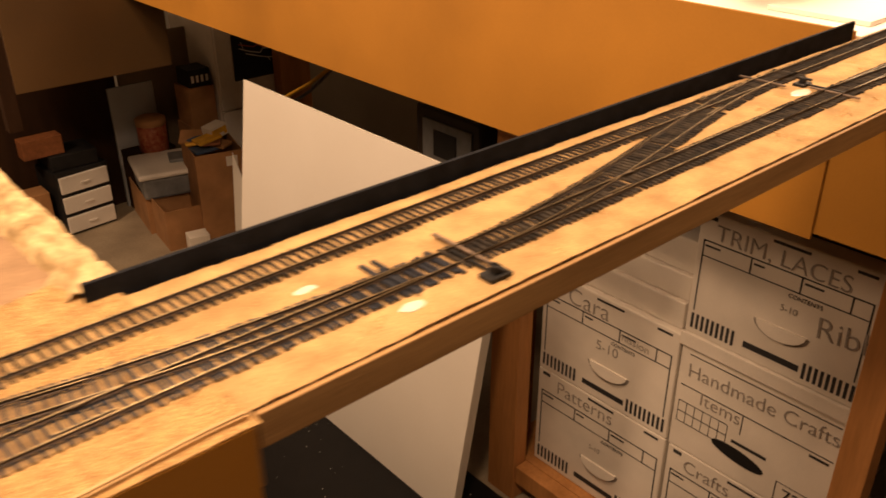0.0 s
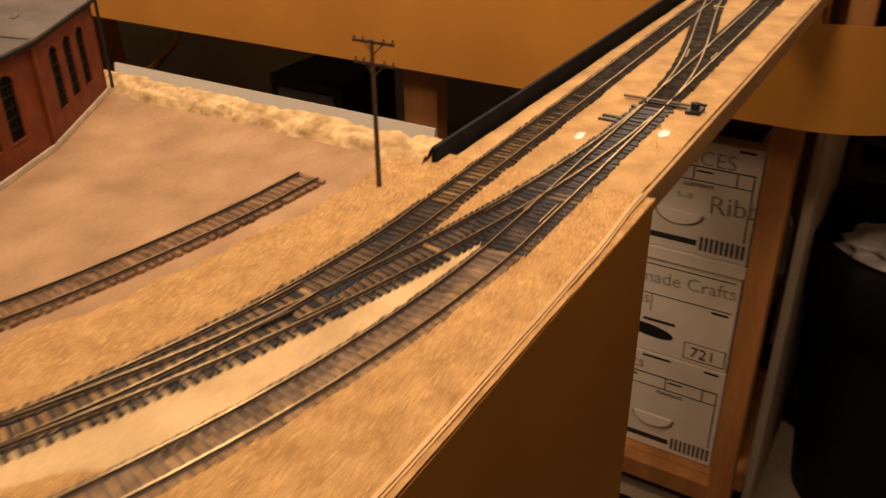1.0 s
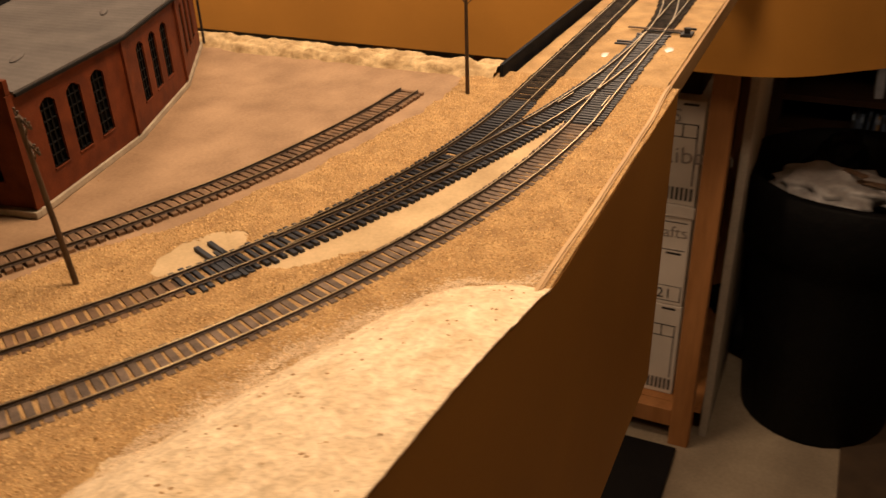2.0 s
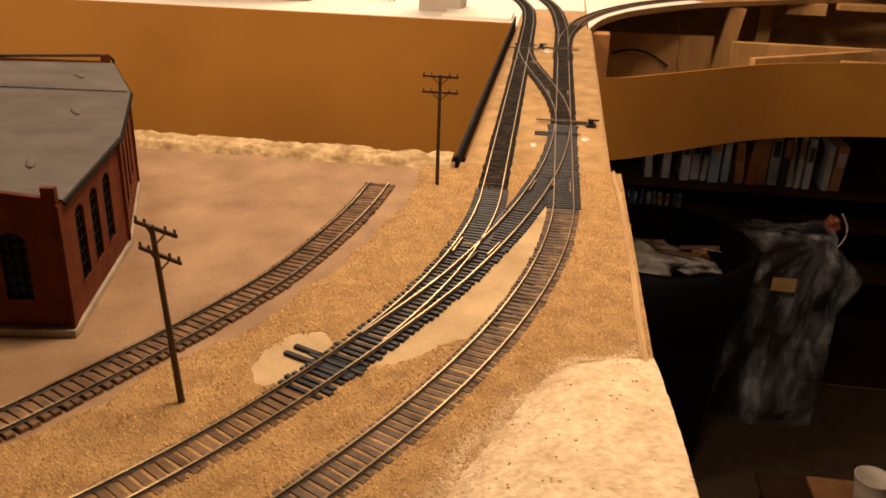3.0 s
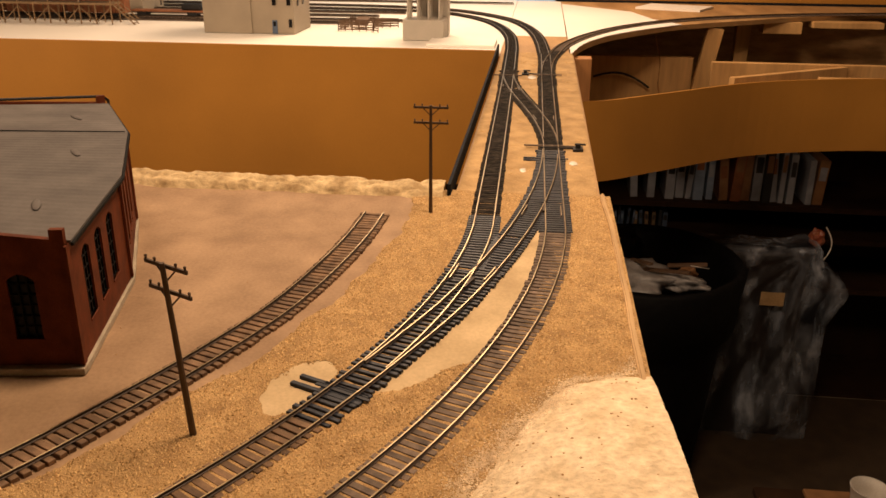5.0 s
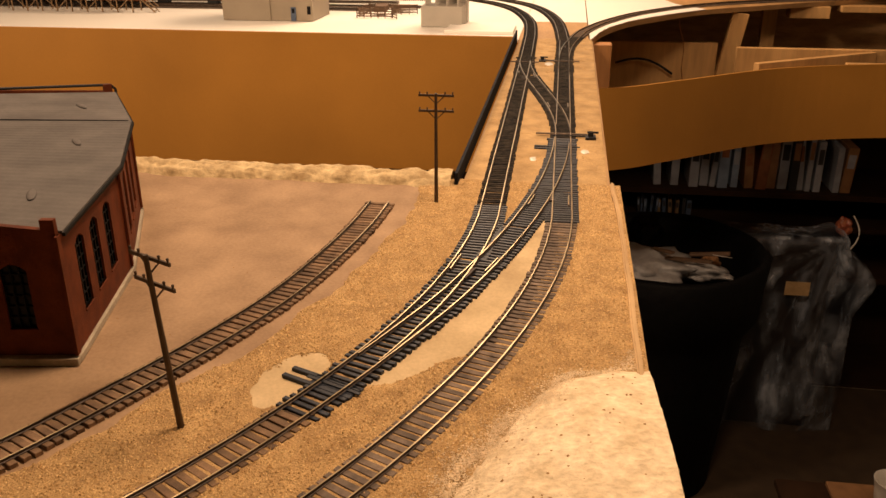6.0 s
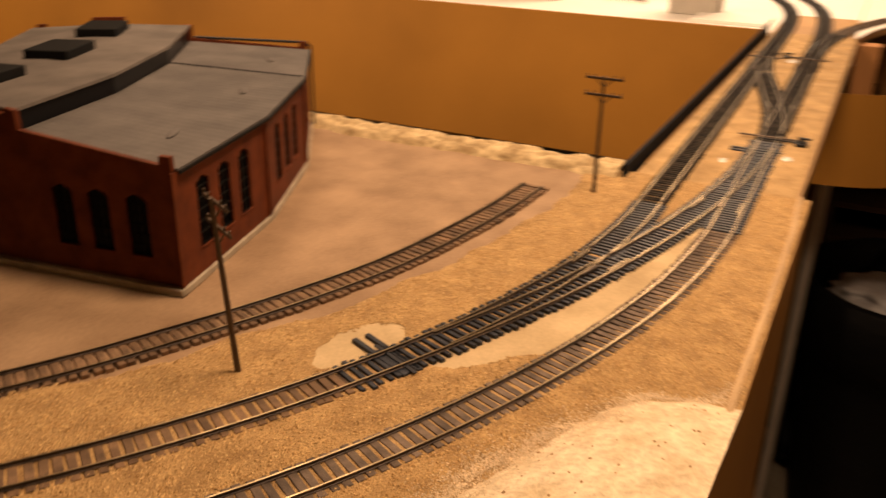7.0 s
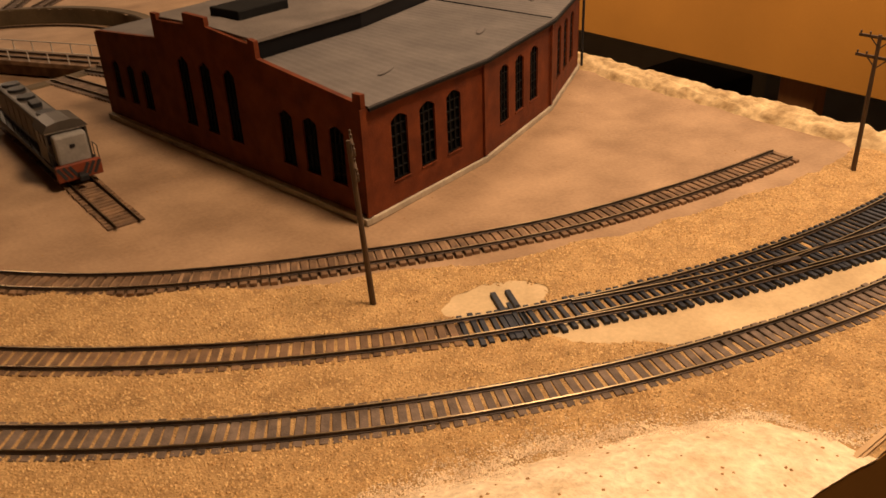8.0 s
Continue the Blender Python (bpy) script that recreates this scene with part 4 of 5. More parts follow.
part("pit_wall", ring_wall([(PIT + 0.016, -0.001), (PIT + 0.012, 0.0016), (PIT - 0.002, 0.0018), (PIT - 0.003, 0.0), (PIT - 0.004, -0.0225)]), pit_m, tt, "dark olive-brown pit wall")
part("pit_floor", ring_wall([(PIT - 0.003, -0.0215), (PIT * 0.5, -0.0213), (0.0005, -0.0213)]), clay, tt, "pale tan pit floor")
part("ring_rail", ring_wall([(PIT - 0.022, -0.0214), (PIT - 0.022, -0.0185), (PIT - 0.0235, -0.0185), (PIT - 0.0235, -0.0214)]), rail_side, tt)
SPAN = PIT - 0.010
TURN_A = pose(0, 0, 0, 0, 0, -58)
br = part("bridge", bx(-SPAN, SPAN, -0.020, 0.020, -0.006, -0.0005, 0.0006, TURN_A), tie_clay, tt, "tan bridge deck")
for sgn in (1, -1):
    part("girder", bx(-SPAN, SPAN, sgn * 0.013 - 0.0015, sgn * 0.013 + 0.0015, -0.019, -0.006, 0.0004, TURN_A), tie_clay, br)
    part("bridge_rail", bx(-SPAN, SPAN, sgn * 0.0089 - 0.0005, sgn * 0.0089 + 0.0005, -0.0005, 0.0022, 0, TURN_A), [rail_side], br)
    part("handrail", bx(-SPAN, SPAN, sgn * 0.0195 - 0.0005, sgn * 0.0195 + 0.0005, 0.0125, 0.0135, 0, TURN_A), white_model, br, "thin whitish handrail")
    for i in range(16):
        u = -SPAN + 0.004 + (2 * SPAN - 0.008) * i / 15
        part("railing_post", bx(u - 0.0006, u + 0.0006, sgn * 0.0195 - 0.0005, sgn * 0.0195 + 0.0005, -0.0005, 0.0125, 0, TURN_A), white_model, br)


def radial(angle, r0, r1, n=12, centre=TURN_C):
    a = radians(angle)
    return [Vector((centre[0] + (r0 + (r1 - r0) * i / n) * math.cos(a), centre[1] + (r0 + (r1 - r0) * i / n) * math.sin(a), 0)) for i in range(n + 1)]


for k in range(3):
    track("weathered stall track between turntable and engine house", radial(A0 + PITCH * (k + 0.5), PIT + 0.004, 0.76), tie_brown, fill=clay, single=False, group="stall tracks", sink=0.001)
for a in (52, 62, 72, 82):
    track("weathered spur fanning out behind the turntable", radial(a, PIT + 0.004, 0.70), tie_brown, fill=clay, single=False, group="yard spurs", sink=0.001)
SPUR, SPUR_C = -89.2, (-0.416, 1.49)
track("short dusty spur under the diesel engine", radial(SPUR, 0.350, 0.752, 20, SPUR_C), tie_clay, fill=clay, group="yard spurs", sink=0.0014)

# ---- diesel engine ----
sp = radial(SPUR, 0.655, 0.30, 12, SPUR_C)
loco = thing("diesel_engine", "grey model diesel engine with orange-red end sill", "model train", pose(sp[0].x, sp[0].y, 0.0041, 0, 0, 90 + SPUR + 180 - 180))
# the engine's nose looks to -y in its own frame
part("underframe", bx(-0.017, 0.017, 0.004, 0.196, 0.010, 0.0145, 0.0005), black_p, loco)
part("fuel_tank", bx(-0.012, 0.012, 0.085, 0.125, 0.002, 0.010, 0.002), black_p, loco)
part("end_sill", bx(-0.0175, 0.0175, 0.0, 0.004, 0.0035, 0.0165, 0.0008), loco_red, loco, "orange-red end sill")
part("end_sill", bx(-0.0175, 0.0175, 0.196, 0.2, 0.0035, 0.0165, 0.0008), loco_red, loco, "orange-red end sill")
for k in range(-3, 4):
    if k:
        part("stripe", bx(-0.0012, 0.0012, -0.0004, 0.0002, -0.0055, 0.0055, 0, pose(k * 0.0045, 0, 0.0105, 0, 30 if k > 0 else -30, 0)), ink, loco, "black slanted stripe")
part("coupler", box(bx(-0.002, 0.002, -0.007, 0.001, 0.005, 0.009, 0.0006), -0.0035, 0.0035, -0.010, -0.006, 0.0045, 0.0095, 0.0008), black_p, loco)
bm = bmesh.new()
prism(bm, [(-0.016, 0.0145), (0.016, 0.0145), (0.016, 0.041), (0.012, 0.045), (0.005, 0.0468), (-0.005, 0.0468), (-0.012, 0.045), (-0.016, 0.041)], 0.0, 0.027, Matrix(((1, 0, 0, 0), (0, 0, 1, 0.014), (0, 1, 0, 0), (0, 0, 0, 1))))
cab = part("cab", bm, loco_grey, loco)
bm = bmesh.new()
prism(bm, [(-0.0172, 0.0405), (0.0172, 0.0405), (0.0128, 0.0462), (0.0053, 0.048), (-0.0053, 0.048), (-0.0128, 0.0462)], 0.0, 0.030, Matrix(((1, 0, 0, 0), (0, 0, 1, 0.0125), (0, 1, 0, 0), (0, 0, 0, 1))))
part("cab_roof", bm, loco_grey, cab, "rounded grey cab roof")
for x0, x1 in ((-0.0145, -0.0085), (0.0085, 0.0145)):
    part("cab_window", bx(x0, x1, 0.0134, 0.0142, 0.031, 0.039, 0.0002), dark_glass, cab)
part("cab_stripe", bx(-0.0155, 0.0155, 0.0134, 0.0141, 0.0395, 0.0405), white_paint, cab, "pale line above the cab windows")
for x0, x1 in ((-0.0166, -0.0158), (0.0158, 0.0166)):
    for y0 in (0.017, 0.028):
        part("cab_window", bx(x0, x1, y0, y0 + 0.009, 0.03, 0.039, 0.0002), dark_glass, cab)
part("short_hood", bx(-0.0125, 0.0125, 0.0045, 0.0142, 0.0145, 0.0385, 0.002), loco_lit, loco, "grey nose, lightened as if lit")
part("headlight", bx(-0.002, 0.002, 0.0038, 0.0048, 0.028, 0.031, 0.0004), black_p, loco)
lh = part("long_hood", bx(-0.0105, 0.0105, 0.041, 0.188, 0.0145, 0.041, 0.002), loco_grey, loco)
for y in (0.062, 0.12, 0.15, 0.17):
    bm = bmesh.new()
    tube(bm, (0, y, 0.041), (0, y, 0.0435), 0.0075, n=16)
    part("roof_fan", bm, black_p, lh)
part("exhaust", bx(-0.004, 0.004, 0.085, 0.100, 0.0405, 0.045, 0.0006), black_p, lh)
for y in (0.05, 0.07, 0.09, 0.11, 0.13, 0.15):
    for s in (-1, 1):
        part("hood_door", bx(s * 0.0106 - 0.0003, s * 0.0106 + 0.0003, y, y + 0.016, 0.018, 0.037), loco_grey, lh)
for s in (-1, 1):
    bm = bmesh.new()
    for y in [0.001, 0.012] + [0.042 + 0.025 * i for i in range(7)]:
        tube(bm, (s * 0.0168, y, 0.0145), (s * 0.0168, y, 0.0265), 0.0004, n=5)
    tube(bm, (s * 0.0168, 0.042, 0.0265), (s * 0.0168, 0.192, 0.0265), 0.0004, n=5)
    tube(bm, (s * 0.0168, 0.001, 0.0265), (s * 0.0168, 0.012, 0.0265), 0.0004, n=5)
    part("handrail", bm, black_p, loco, "thin dark handrail")
for yc in (0.035, 0.162):
    tk = part("truck", bx(-0.0145, 0.0145, yc - 0.022, yc + 0.022, 0.0035, 0.0095, 0.001), black_p, loco)
    for y in (yc - 0.013, yc + 0.013):
        for s in (-1, 1):
            bm = bmesh.new()
            tube(bm, (s * 0.0075, y, 0.0058), (s * 0.0101, y, 0.0058), 0.0058, n=18)
            part("wheel", bm, rail_side, tk)

# ---- utility poles ----


def utility_pole(x, y, lean, turn, label):
    t = thing("utility_pole", label, "utility pole", pose(x, y, 0, lean[0], lean[1], turn), group="utility poles")
    part("pole", tube(bmesh.new(), (0, 0, -0.002), (0, 0, 0.103), 0.0019, 0.0013, 10), pole_m, t)
    for z in (0.1005, 0.0865):
        arm = part("crossarm", bx(-0.016, 0.016, -0.0026, -0.0012, z - 0.0011, z + 0.0011, 0.0003), pole_m, t)
        for s in (-0.0148, -0.008, 0.008, 0.0148):
            bm = bmesh.new()
            tube(bm, (s, -0.0019, z + 0.001), (s, -0.0019, z + 0.0028), 0.0006, n=8)
            bmesh.ops.create_uvsphere(bm, u_segments=8, v_segments=6, radius=0.0008, matrix=pose(s, -0.0019, z + 0.0026))
            part("insulator", bm, pole_m, arm)
        bm = bmesh.new()
        tube(bm, (0.007, -0.0019, z - 0.001), (0, -0.0016, z - 0.0075), 0.0005, n=5)
        tube(bm, (-0.007, -0.0019, z - 0.001), (0, -0.0016, z - 0.0075), 0.0005, n=5)
        part("brace", bm, pole_m, t)


utility_pole(0.0454, 0.4541, (0, 0), 90, "thin brown model utility pole with two crossarms in gravel")
utility_pole(-0.334, 0.534, (-3.0, 1.0), 62, "leaning brown model utility pole with two crossarms in gravel")

# ---- storage under the yard bench ----
rack = thing("storage_rack", "pine storage rack under the bench", "shelf rack", kind="structure")
for x, y in ((1.245, 1.118), (1.245, 0.335)):
    part("post", bx(x - 0.045, x, y, y + (0.09 if y > 1 else 0.052), FLOOR, -0.02, 0.002), pine, rack)
    part("post", bx(1.72, 1.76, y, y + 0.04, FLOOR, -0.02, 0.002), pine, rack)
part("shelf_edge", bx(1.207, 1.245, 0.388, 1.117, -1.285, -1.232, 0.002), pine, rack, "pale pine shelf edge")
part("shelf_board", bx(1.2455, 1.76, 0.318, 1.21, -1.25, -1.2315), pine, rack)


def file_box(y, z, w, h, style, texts, label, x=1.27):
    t = thing("file_box", label, "file box", facing(x, y, z), group="file boxes under the bench")
    body = part("body", bx(0, w, 0, h, -0.385, 0, 0.003), carton, t)
    e = 0.0012
    bar = []
    if style == 1:
        bar = [(0.035, 0.965, 0.775, 0.785), (0.035, 0.965, 0.655, 0.663), (0.035, 0.043, 0.20, 0.78), (0.957, 0.965, 0.20, 0.78), (0.32, 0.328, 0.66, 0.78), (0.60, 0.608, 0.66, 0.78), (0.86, 0.868, 0.66, 0.78), (0.05, 0.14, 0.735, 0.75), (0.34, 0.40, 0.735, 0.75), (0.62, 0.72, 0.735, 0.75), (0.04, 0.1, 0.945, 0.975), (0.42, 0.62, 0.95, 0.97), (0.85, 0.95, 0.95, 0.97), (0.36, 0.68, 0.085, 0.135)]
        for s in (0.03, 0.70):
            bar += [(s + 0.032 * i, s + 0.032 * i + 0.017, 0.05, 0.175) for i in range(9)]
    else:
        bar = [(0.06, 0.97, 0.83, 0.838), (0.03, 0.97, 0.56, 0.568), (0.44, 0.446, 0.40, 0.56), (0.84, 0.95, 0.52, 0.54), (0.40, 0.62, 0.305, 0.33), (0.70, 0.98, 0.195, 0.20), (0.70, 0.98, 0.04, 0.046), (0.70, 0.706, 0.04, 0.2), (0.972, 0.98, 0.04, 0.2)]
        bar += [(0.03 + 0.055 * i, 0.034 + 0.055 * i, 0.24, 0.42) for i in range(7)] + [(0.03, 0.36, v, v + 0.006) for v in (0.24, 0.33, 0.42)]
        part("lid", bx(-0.004, w + 0.004, h - 0.030, h + 0.0002, 0.0005, 0.006, 0.0015), carton, t, "plain white lid rim")
    for a, b, c, d in bar:
        part("printed_bar", bx(a * w, b * w, c * h, d * h, 0, e * 0.5), ink, t)
    if style == 1:
        bm = bmesh.new()
        ring_ = [(0.14 * w * math.cos(math.pi * (1 + i / 10)), 0.10 * h * math.sin(math.pi * (1 + i / 10))) for i in range(11)]
        prism(bm, ring_, 0, 0.004, pose(0.55 * w, 0.36 * h, 0, -8))
        part("hand_flap", bm, carton, t, "white half-round hand flap")
        # Grey outline paints a shadow round the hand flap.
        bm = bmesh.new()
        prism(bm, [(u * 1.12, v * 1.1 - 0.002) for u, v in ring_], 0, 0.0007, pose(0.55 * w, 0.36 * h, 0))
        part("flap_shadow_line", bm, pencil, t)
    else:
        # No hole is cut: a black plate paints its dark inside.
        bm = bmesh.new()
        prism(bm, [(0.17 * w * math.cos(2 * math.pi * i / 20), 0.055 * h * math.sin(2 * math.pi * i / 20) - 0.02 * math.cos(2 * math.pi * i / 20) * 0.3) for i in range(20)], 0, 0.0012, pose(0.45 * w, 0.215 * h, 0))
        part("hand_hole_plate", bm, black_p, t, "black plate painting a dark hand hole")
    for text, u, v, s, tilt, thin in texts:
        words("writing", text, s, pose(u * w, v * h, e * 0.8, 0, 0, tilt), ink if thin == 0 else pencil, t)
    return t


file_box(0.743, -0.667, 0.342, 0.262, 1, [("TRIM, LACES", 0.10, 0.81, 0.046, -1, 1), ("Ribbon", 0.72, 0.40, 0.060, 3, 1), ("5-10", 0.52, 0.49, 0.018, 0, 1), ("CONTENTS", 0.55, 0.605, 0.012, 0, 0)], "white cardboard file box lettered for trim and laces")
file_box(0.742, -0.950, 0.340, 0.2825, 2, [("Handmade Crafts", 0.06, 0.655, 0.044, 2, 1), ("Items", 0.16, 0.47, 0.042, 0, 1), ("721", 0.74, 0.07, 0.040, 0, 0)], "white cardboard file box lettered for handmade crafts")
file_box(0.740, -1.2305, 0.340, 0.280, 1, [("Crafts", 0.12, 0.83, 0.044, 0, 1), ("CONTENTS", 0.55, 0.605, 0.012, 0, 0)], "white cardboard file box at the rack's foot")
file_box(1.113, -1.2305, 0.365, 0.282, 1, [("Patterns", 0.16, 0.83, 0.050, 0, 1), ("5-10", 0.46, 0.48, 0.018, 0, 1), ("CONTENTS", 0.55, 0.605, 0.012, 0, 0)], "white cardboard file box lettered for patterns")
file_box(1.113, -0.9480, 0.365, 0.266, 1, [("5-10", 0.44, 0.50, 0.034, 0, 1), ("Cara", 0.20, 0.80, 0.060, 0, 1), ("mission", 0.60, 0.70, 0.026, -2, 1), ("CONTENTS", 0.55, 0.605, 0.012, 0, 0)], "white cardboard file box with pencilled notes")
for i, (z, h) in enumerate(((-0.6815, 0.06), (-0.6205, 0.055), (-0.5645, 0.07))):
    solo("flat_box", bx(1.285 + 0.01 * i, 1.62, 0.757, 1.10 - 0.02 * i, z, z + h, 0.003), carton, "flat white cardboard box in a stack", "box", group="flat boxes")
solo("flat_case", bx(1.31, 1.63, 0.42, 0.72, -0.4045, -0.30, 0.003), dark_wood, "dark flat case on the file boxes", "case")
solo("panel_sheet", bx(1.262, 1.70, 0.296, 0.316, FLOOR, -0.30, 0.002), wall_m, "grey-tan sheet standing beside the rack", "panel")
# leaning foam boards
for i in range(4):
    edge = [(1.16 + 0.004 * i, 0.0), (2.20 - 0.02 * i, 0.0), (2.03 - 0.02 * i, 0.928 - 0.012 * i), (1.035 + 0.006 * i, 0.925 - 0.012 * i)]
    solo("foam_board", prism(bmesh.new(), edge, -0.0025, 0.0025, Matrix(((0, 0, 1, 0), (1, 0, 0, 0), (0, 1, 0, 0), (0, 0, 0, 1)))), foam, "large white foam board leaning under the bench", "foam board", at=pose(1.027 + 0.012 * i, 0, FLOOR + 0.0122, 0, 2.0, 0), group="leaning foam boards")
solo("floor_mat", bx(0.45, 1.18, 0.36, 1.95, FLOOR, FLOOR + 0.012, 0.003), carpet, "black rubber mat speckled with lint", "mat")
grains("lint", 260, 0.5, 1.15, 0.5, 1.9, lambda x, y: True, lambda x, y: FLOOR + 0.0121, 0.0022, lint_m, scene.objects["floor_mat"], "white specks of lint")

# ---- waste bin and draped shape ----


def revolve(rings, n=28, wob=0.0, seed=0):
    bm = bmesh.new()
    rows = []
    for r, z in rings:
        rows.append([bm.verts.new(((r + wob * nz(math.cos(2 * math.pi * i / n), math.sin(2 * math.pi * i / n), 3, z * 9 + seed)) * math.cos(2 * math.pi * i / n), (r + wob * nz(math.cos(2 * math.pi * i / n), math.sin(2 * math.pi * i / n), 3, z * 9 + seed)) * math.sin(2 * math.pi * i / n), z)) for i in range(n)])
    for a, b in zip(rows, rows[1:]):
        for i in range(n):
            bm.faces.new((a[i], a[(i + 1) % n], b[(i + 1) % n], b[i]))
    for row in (rows[0], rows[-1]):
        try:
            bm.faces.new(row)
        except ValueError:
            pass
    bmesh.ops.recalc_face_normals(bm, faces=bm.faces)
    for f in bm.faces:
        f.smooth = True
    return bm


def crumple(r, seed, flat=0.6):
    bm = bmesh.new()
    bmesh.ops.create_icosphere(bm, subdivisions=4, radius=r)
    for v in bm.verts:
        d = v.co.normalized()
        k = 1 + 0.35 * noise.noise(d * 2.2 + Vector((seed, 0, 0))) + 0.16 * abs(noise.noise(d * 6 + Vector((0, seed, 0))))
        v.co = Vector((d.x * r * k, d.y * r * k, d.z * r * k * flat))
    for f in bm.faces:
        f.smooth = True
    return bm


CAN = (1.52, 0.05)
can = thing("waste_bin", "round black waste bin full of rubbish", "waste bin", pose(*CAN, FLOOR))
part("bin_body", revolve([(0.180, 0), (0.190, 0.004), (0.22, 0.35), (0.248, 0.69), (0.260, 0.695), (0.262, 0.715), (0.252, 0.716), (0.243, 0.69), (0.21, 0.3), (0.175, 0.02)]), bag_m, can)
part("bag_rim", revolve([(0.262, 0.55), (0.268, 0.64), (0.275, 0.72), (0.262, 0.73), (0.240, 0.70), (0.22, 0.60)], 40, 0.012), bag_m, can, "black refuse bag folded over the rim")
for k, (x, y, z, r, m, lb, nm) in enumerate(((-0.08, 0.06, 0.70, 0.13, dull_bag, "crumpled whitish plastic bag in the bin", "plastic_bag"), (-0.10, -0.09, 0.695, 0.075, dull_bag, "crumpled white paper in the bin", "paper"), (-0.05, -0.11, 0.70, 0.03, kraft, "tan wrapper in the bin", "wrapper"), (0.08, 0.07, 0.69, 0.09, bag_m, "dark rubbish in the bin", "rubbish"))):
    solo(nm, crumple(r, k * 3.1, 0.32 if k < 2 else 0.6), m, lb, "rubbish", at=pose(CAN[0] + x, CAN[1] + y, FLOOR + z, 20 * k, 10, 50 * k))
for k, (dx, dy, rz, n) in enumerate(((-0.14, -0.04, 62, 0.13), (-0.11, -0.10, 80, 0.10), (-0.12, 0.02, 40, 0.07))):
    solo("wood_offcut", bx(-n / 2, n / 2, -0.008, 0.008, -0.003, 0.003, 0.0008), pen_m, "brown wood offcut lying on the rubbish", "wood offcut", at=pose(CAN[0] + dx, CAN[1] + dy, FLOOR + 0.745 + 0.007 * k, 0, 8, rz), group="offcuts in the bin")
solo("white_card", prism(bmesh.new(), [(0, 0), (0.055, 0.012), (0.02, 0.035)], 0, 0.0012), carton, "small white folded card in the bin", "card", at=pose(CAN[0] - 0.12, CAN[1] - 0.155, FLOOR + 0.748, 20, 0, 70))
solo("dark_bag", crumple(0.2, 9.0, 0.75), bag_m, "full black refuse bag beside the bin", "refuse bag", at=pose(1.85, 0.22, FLOOR + 0.14))


def hung_film(y0, y1, z_top, front, back):
    """A sheet thrown over a case, gathered into one knot on its front corner and falling in folds to the floor."""
    ky, kz = -0.470, -0.672
    rim = [(back, y0)] + [(front, y0 + (y1 - y0) * i / 70) for i in range(71)] + [(front + (back - front) * i / 14, y1) for i in range(1, 15)]

    def place(x, y, z, out):
        dy, dz = y - ky, z - kz
        r, phi = math.hypot(dy, dz), math.atan2(dy, -dz)
        fold = math.sin(15 * phi + 2.4 * noise.noise(Vector((y * 5, z * 5, 1.0)))) * smooth(r / 0.06) * (0.008 + 0.016 * min(1.0, r / 0.4))
        crease = 0.014 * noise.noise(Vector((y * 14, z * 9, x * 6))) + 0.007 * abs(noise.noise(Vector((y * 34, z * 20, 4))))
        flare = (0.125 * math.exp(-((z + 0.79) / 0.055) ** 2) + 0.065 * smooth((-0.79 - z) / 0.08)) * smooth((ky - y) / 0.05)
        drop = 0.012 * math.exp(-(dy / 0.03) ** 2) if z > z_top - 0.08 else 0.0
        return Vector((x - out * (fold + crease + 0.03 * math.exp(-r / 0.05)), y + 0.35 * fold - flare, z + drop + 0.012 * noise.noise(Vector((y * 10, x * 10, 2)))))

    bm = bmesh.new()
    zs = [z_top - (z_top - FLOOR - 0.008) * (i / 46) ** 1.15 for i in range(47)]
    rows = [[bm.verts.new(place(x, y, z, 1.0)) for x, y in rim] for z in zs]
    top = [[bm.verts.new(place(front + (back - front) * j / 9, y, z_top + 0.006, 0.15)) for _, y in rim[1:72]] for j in range(10)]
    for grid in (rows, top):
        for p, q in zip(grid, grid[1:]):
            for i in range(len(p) - 1):
                bm.faces.new((p[i], q[i], q[i + 1], p[i + 1]))
    for i in range(70):
        bm.faces.new((top[0][i], rows[0][i + 1], rows[0][i + 2], top[0][i + 1]))
    bmesh.ops.recalc_face_normals(bm, faces=bm.faces)
    for f in bm.faces:
        f.smooth = True
    return bm


cover_ = thing("plastic_cover", "dark upright case draped in clear crumpled plastic sheet", "covered object")
part("film", hung_film(-0.165, -0.505, -0.668, 1.765, 1.87), film_m, cover_, "clear creased plastic sheet")
part("paper_label", bx(-0.035, 0.035, -0.022, 0.022, 0, 0.001, 0, facing(1.733, -0.374, -0.815)), stick_m, cover_, "small tan paper label")
part("covered_case", bx(1.80, 1.86, -0.49, -0.19, FLOOR, -0.69, 0.01), case_m, cover_, "dark brown case inside the sheet")
solo("red_tool_bag", crumple(0.021, 4.0, 1.25), tin_m, "red and orange bundle on the plastic cover", "bundle", at=pose(1.84, -0.508, -0.650))
hoop = [Vector((1.84, -0.530 - 0.025 * math.sin(i / 16 * math.pi), -0.735 + 0.120 * i / 16)) for i in range(17)]
solo("cream_hoop", sweep(hoop, 0.0022), foam, "curved cream plastic handle beside the cover", "handle")

solo("rug", bx(0.30, 2.068, -1.5, -0.035, FLOOR, FLOOR + 0.006, 0.002), rug_m, "dark brown worn rug on the basement floor", "rug")

# ---- bookcase in the dark ----
case = thing("bookcase", "dark wooden bookcase against the wall", "bookcase", kind="")
for z in (FLOOR + 0.01, -0.92, -0.742, -0.632, -0.36):
    part("shelf", bx(2.08, 2.40, -1.2, 0.30, z - 0.018, z), dark_wood, case)
for y in (-1.2, 0.30):
    part("upright", bx(2.07, 2.40, y - 0.018, y + 0.018, FLOOR, -0.30), dark_wood, case)
